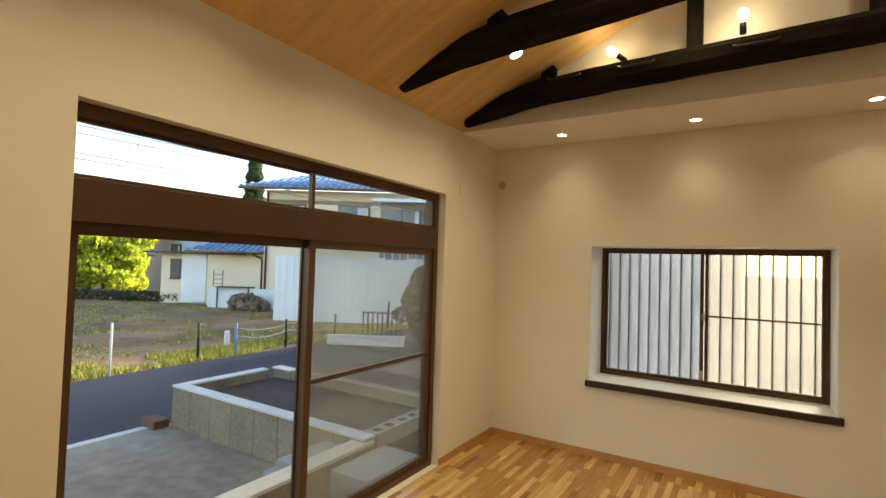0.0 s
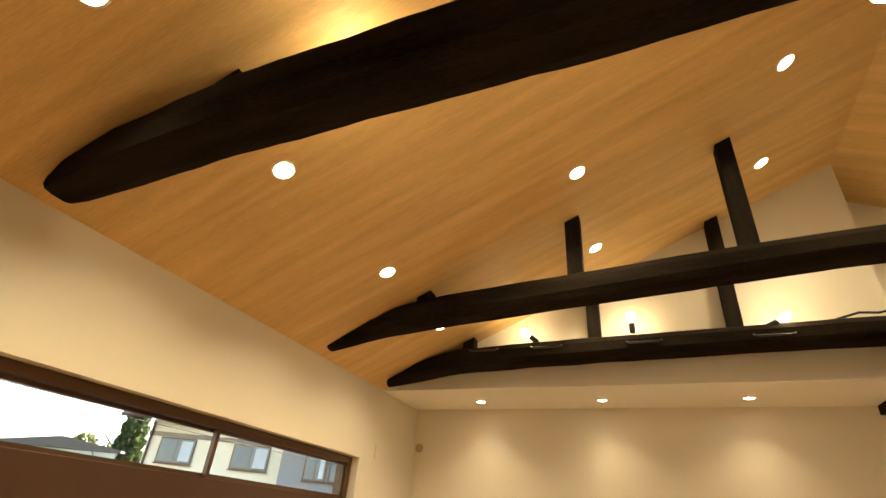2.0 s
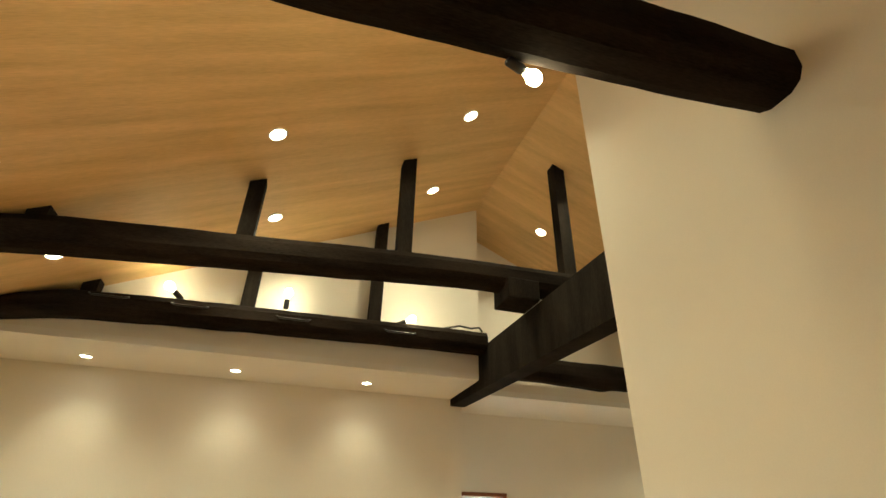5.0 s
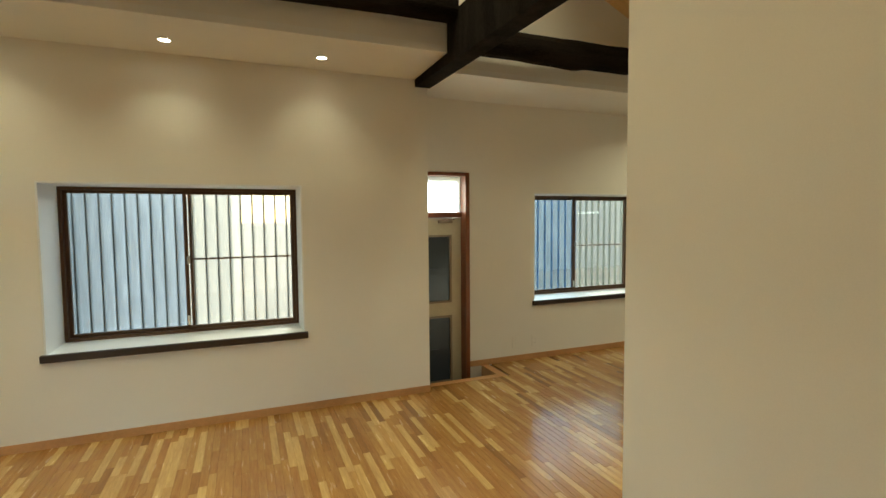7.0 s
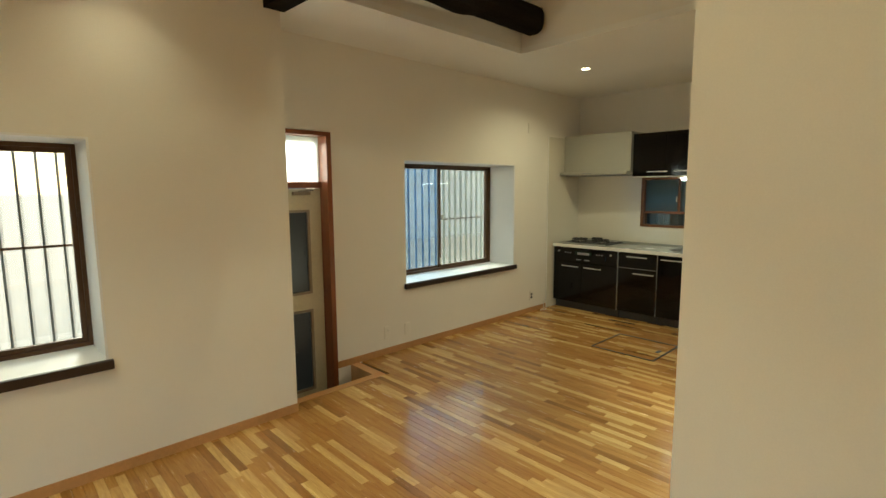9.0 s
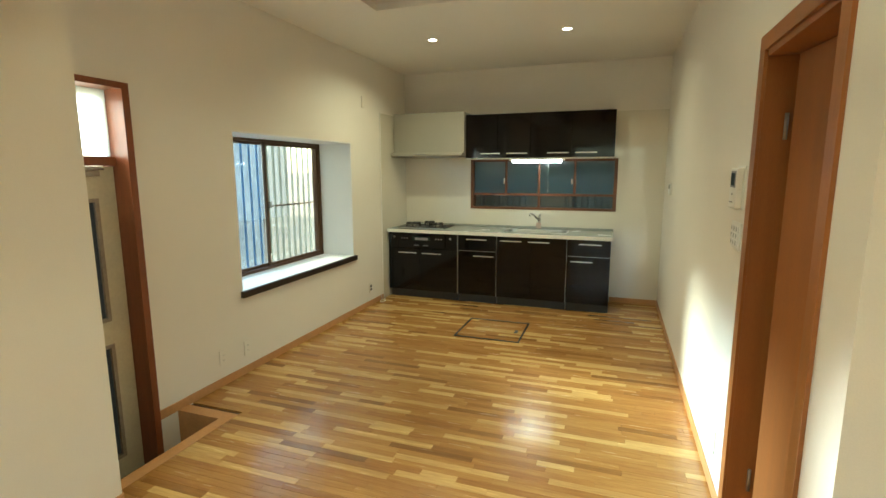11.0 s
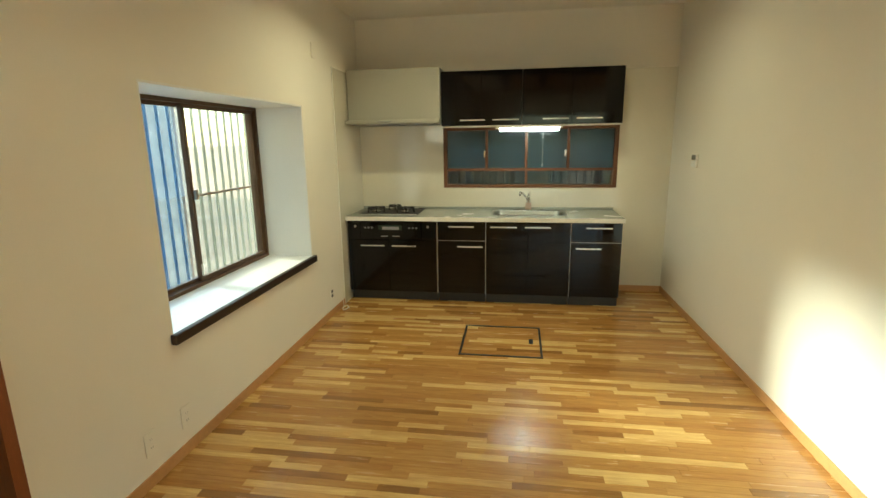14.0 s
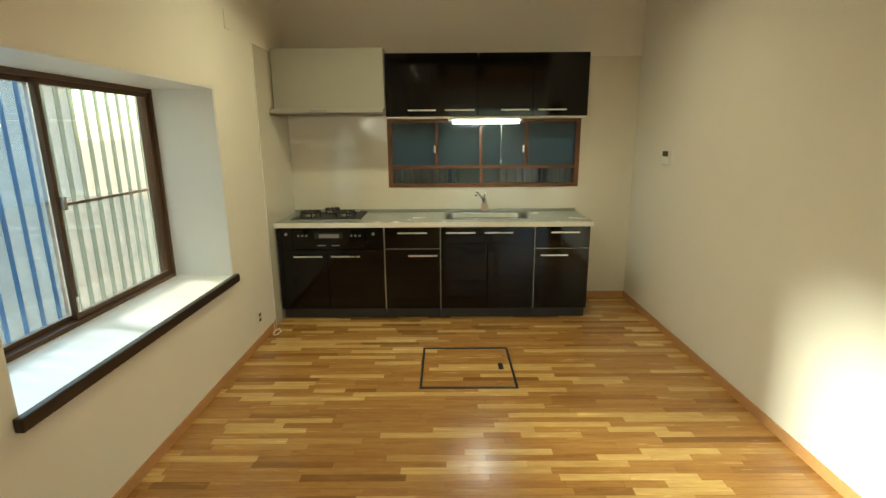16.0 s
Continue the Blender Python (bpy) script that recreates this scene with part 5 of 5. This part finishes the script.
for u0, u1, z0, z1 in ((-2.1, -1.4, 3.5, 4.3), (-1.2, -0.45, 3.5, 4.3)):
    house_window(h1, u0, u1, z0, z1, -1.6)
bal = part("balcony", bm_box(-3.0, 0.4, -2.5, -1.601, 2.0, 2.12), M_WHITEWALL, h1, "pale balcony with rails")
for k in range(12):
    part("baluster", bm_box(-2.98 + k * 0.3, -2.95 + k * 0.3, -2.48, -2.45, 2.12, 2.95), M_WHITEWALL, bal)
part("handrail", bm_box(-3.0, 0.4, -2.5, -2.43, 2.95, 3.0), M_WHITEWALL, bal)

# white sheet wall in front
sw2 = outside("sheet_wall", "tall white corrugated sheet fence around a yard", "fence", 0, 17)
for k in range(7):
    a = -6.3 + k * 0.78
    part("sheet", corrugated(a, a + 0.77, 0.0, 0.02, 2.32 - 0.05 * (k % 2), 0.26, 0.005), M_WHITEWALL, sw2)
part("rail", bm_box(-6.3, -0.85, 0.03, 0.09, 1.2, 1.26), M_OLDWOOD, sw2)
for k in range(4):
    part("post", bm_box(-6.3 + k * 1.8, -6.22 + k * 1.8, 0.09, 0.17, 0, 2.2), M_OLDWOOD, sw2)
kb = outside("low_wall", "low pale concrete kerb wall before the sheet fence", "low wall", 0, 12.5)
part("body", bm_box(-3.2, -1.2, 0, 0.2, 0, 0.26, bevel=0.01), M_CONCTOP, kb)
fn = outside("railing", "dark upright garden railing by the shrub", "railing", -2.4, 13.1)
for k in range(9):
    part("bar", bm_box(k * 0.13, k * 0.13 + 0.03, 0, 0.03, 0, 0.85), M_IRON, fn)
part("top_rail", bm_box(-0.02, 1.1, 0, 0.03, 0.78, 0.81), M_IRON, fn)

# small house with tiled roof
h2 = outside("house", "low cream house with blue tiled roof and pipe", "house", 0, 22)
part("wall", bm_box(-11.3, -8.4, 0, 4, 0, 2.5), M_PLASTER, h2)
tile_roof(h2, -12.0, -8.2, -0.6, 1.6, 2.38, 3.1, 0.9)
part("downpipe", bm_tube([(-8.75, -0.06, 0), (-8.75, -0.06, 2.1), (-8.75, -0.06, 2.15), (-9.1, -0.3, 2.36)], 0.04, 8), M_SASH, h2)
house_window(h2, -8.75 + 0.62, -7.75, 0.85, 1.65, -0.2, False)
part("side_wall", bm_box(-8.4, -7.3, -0.2, 3.5, 0, 2.45), M_PLASTER, h2)
part("lean_to", bm_box(-13.6, -11.3, 0.3, 3, 0, 2.3), M_PLASTER, h2)
part("lean_to_roof", bm_box(-14.0, -9.5, -0.5, 3, 2.3, 2.38), M_DARKROOF, h2)
house_window(h2, -13.1, -12.3, 1.2, 2.0, 0.3, False)
part("white_panel", bm_box(-12.45, -11.3, -0.05, 0.02, 0.1, 2.28), M_WHITEWALL, h2, "white leaning sheet panel")
part("low_wall", bm_box(-10.6, -7.4, -1.2, -1.05, 0, 0.85), M_WHITEWALL, h2, "white low wall")
lad = outside("step_ladder", "small grey folding ladder against the house", "ladder", -10.6, 21.2)
for x in (0, 0.4):
    part("rail", bm_box(x, x + 0.04, 0, 0.04, 0.9, 1.6), M_GREYPL, lad)
for k in range(3):
    part("rung", bm_box(0.04, 0.4, 0, 0.04, 1.0 + k * 0.2, 1.03 + k * 0.2), M_GREYPL, lad)
wtb = outside("work_table", "weathered outdoor table on thin legs", "table", -10.2, 20.6)
part("top", bm_box(0, 1.5, 0, 0.6, 0.88, 0.92), M_DARKROOF, wtb)
for x, y in ((0.05, 0.05), (1.4, 0.05), (0.05, 0.5), (1.4, 0.5)):
    part("leg", bm_box(x, x + 0.05, y, y + 0.05, 0, 0.88), M_DARKROOF, wtb)
rub = outside("rubble_heap", "heap of brown branches and rubble", "rubble", -8.6, 20.0)
_v, _f = leaf_cloud(1200, [((0, 0, 0.3), (0.7, 0.5, 0.4)), ((0.5, 0, 0.2), (0.5, 0.4, 0.3))], 0.09, random.Random(9))
_me = bpy.data.meshes.new("debris")
_me.from_pydata(_v, [], _f)
_me.materials.append(M_OLDWOOD)
new("debris", _me).parent = rub

# further houses
h3 = outside("house", "grey sided house with a dark roof", "house", -1.1, 28)
part("wall", bm_box(-19.6, -17.2, 0, 5, 0, 3.2), M_GREYHOUSE, h3)
part("roof", bm_prism([(-20.2, 3.2), (-16.8, 3.2), (-16.8, 3.35), (-18.4, 4.0), (-20.2, 3.35)], "y", -0.5, 5), M_DARKROOF, h3)
house_window(h3, -18.4, -17.9, 1.9, 2.6, 0, False)
part("porch_roof", bm_box(-18.5, -16.4, -1.2, 0, 2.1, 2.2), M_DARKROOF, h3)
h4 = outside("house", "pale blue sided house behind the low one", "house", 0, 31)
part("wall", bm_box(-19.4, -13.6, 0, 6, 0, 4.6), M_BLUEWALL, h4)
part("roof", bm_prism([(-19.8, 4.6), (-13.2, 4.6), (-13.2, 4.72), (-16.4, 5.2), (-19.8, 4.72)], "y", -0.4, 6), M_DARKROOF, h4)
house_window(h4, -18.3, -17.7, 2.0, 2.9, 0)

# overhead lines
for k, (z0, z1, y0) in enumerate(((3.95, 4.35, 0.0), (3.85, 4.25, 0.2), (3.45, 3.55, 0.0), (3.38, 3.45, 0.2), (4.05, 4.5, 0.1))):
    cw = thing("overhead_cable", "thin black overhead cable along the lane", "cable", "overhead lines")
    part("wire", bm_tube([(-10.0 - y0, -40 + i * 4.0, z0 + (z1 - z0) * (i * 4.0 - 44) / 5.0 * 0.25 + 0.0006 * (i * 4.0 - 46) ** 2) for i in range(26)], 0.008, 5), M_CABLE, cw)
ck = thing("cable_coil", "small coil of slack wire hanging on the line", "cable")
part("coil", bm_tube([(-10.0, 4.95 + 0.075 * math.cos(a), 3.80 + 0.075 * math.sin(a)) for a in [2 * math.pi * k / 20 for k in range(21)]], 0.007, 5), M_CABLE, ck)


# ---- floor planks, last ----
def lay_floor():
    rng = random.Random(5)
    fl = thing("floor", "oiled oak strip floor in short staggered lengths", "floor", kind="structure")
    w, gap = 0.048, 0.0005
    shapes = {}
    parts, rest = [], []
    x = XW + 0.002
    while x < XE - 0.01:
        ylo = YB if x < XP else YK
        yhi = YW if x < XJ else YD
        y = ylo + 0.002 - rng.uniform(0, 0.5)
        while y < yhi - 0.004:
            ln = rng.choice((0.20, 0.27, 0.33, 0.40, 0.45, 0.50, 0.56, 0.65))
            a, b = max(y, ylo + 0.002), min(y + ln, yhi - 0.002)
            x1 = min(x + w, XE - 0.002)
            for u, v in cut_plank(x, x1, a, b):
                near = 2.9 < x < 5.2 and 2.7 < (u + v) / 2 < 4.5 and len(parts) < 300
                (parts if near else rest).append((x, x1, u, v, rng.uniform(-0.0003, 0.0003)))
            y += ln
        x += w
    for x0, x1, a, b, dz in parts:
        key = (round(x1 - x0, 4), round(b - a, 3))
        if key not in shapes:
            hx, hy = key[0] / 2 - gap / 2, key[1] / 2 - gap / 2
            bm = bm_box(-hx, hx, -hy, hy, -0.012, -0.001)
            top = [bm.verts.new((sx * (hx - 0.0012), sy * (hy - 0.0012), 0)) for sx, sy in ((-1, -1), (1, -1), (1, 1), (-1, 1))]
            bm.faces.new(top)
            low = [bm.verts.new((sx * hx, sy * hy, -0.0009)) for sx, sy in ((-1, -1), (1, -1), (1, 1), (-1, 1))]
            for i in range(4):
                bm.faces.new((low[i], low[(i + 1) % 4], top[(i + 1) % 4], top[i]))
            bmesh.ops.recalc_face_normals(bm, faces=bm.faces)
            me = bpy.data.meshes.new("plank")
            bm.to_mesh(me)
            bm.free()
            me.materials.append(M_PLANK)
            shapes[key] = me
        p = new("plank", shapes[key])
        p.location = ((x0 + x1) / 2, (a + b) / 2, dz)
        p.parent = fl
    verts, faces = [], []
    for x0, x1, a, b, dz in rest:
        k = len(verts)
        x0, x1, a, b = x0 + gap / 2, x1 - gap / 2, a + gap / 2, b - gap / 2
        i = 0.0012
        verts += [(x0, a, -0.012), (x1, a, -0.012), (x1, b, -0.012), (x0, b, -0.012), (x0, a, dz - 0.0009), (x1, a, dz - 0.0009), (x1, b, dz - 0.0009), (x0, b, dz - 0.0009),
                  (x0 + i, a + i, dz), (x1 - i, a + i, dz), (x1 - i, b - i, dz), (x0 + i, b - i, dz)]
        faces += [(k + 8, k + 9, k + 10, k + 11)] + [(k + o + j, k + o + (j + 1) % 4, k + o + 4 + (j + 1) % 4, k + o + 4 + j) for o in (0, 4) for j in range(4)]
    me = bpy.data.meshes.new("planks")
    me.from_pydata(verts, [], faces)
    me.materials.append(M_PLANKS)
    ob = new("planks", me)
    ob.parent = fl
    tagged(ob, kind="stuff")


PIT = (XJ, 2.645, 4.655, YD)


def cut_plank(x0, x1, a, b):
    """The lengths of a plank left beside the entrance pit and its edge board."""
    spans = [(a, b)]
    for hx0, hx1, hy0, hy1 in ((PIT[0], PIT[1] + 0.085, PIT[2] - 0.08, PIT[3]),):
        if x1 > hx0 + 0.002 and x0 < hx1 - 0.002:
            spans = [s for u, v in spans for s in ((u, min(v, hy0)), (max(u, hy1), v)) if s[1] - s[0] > 0.01]
    return spans


lay_floor()
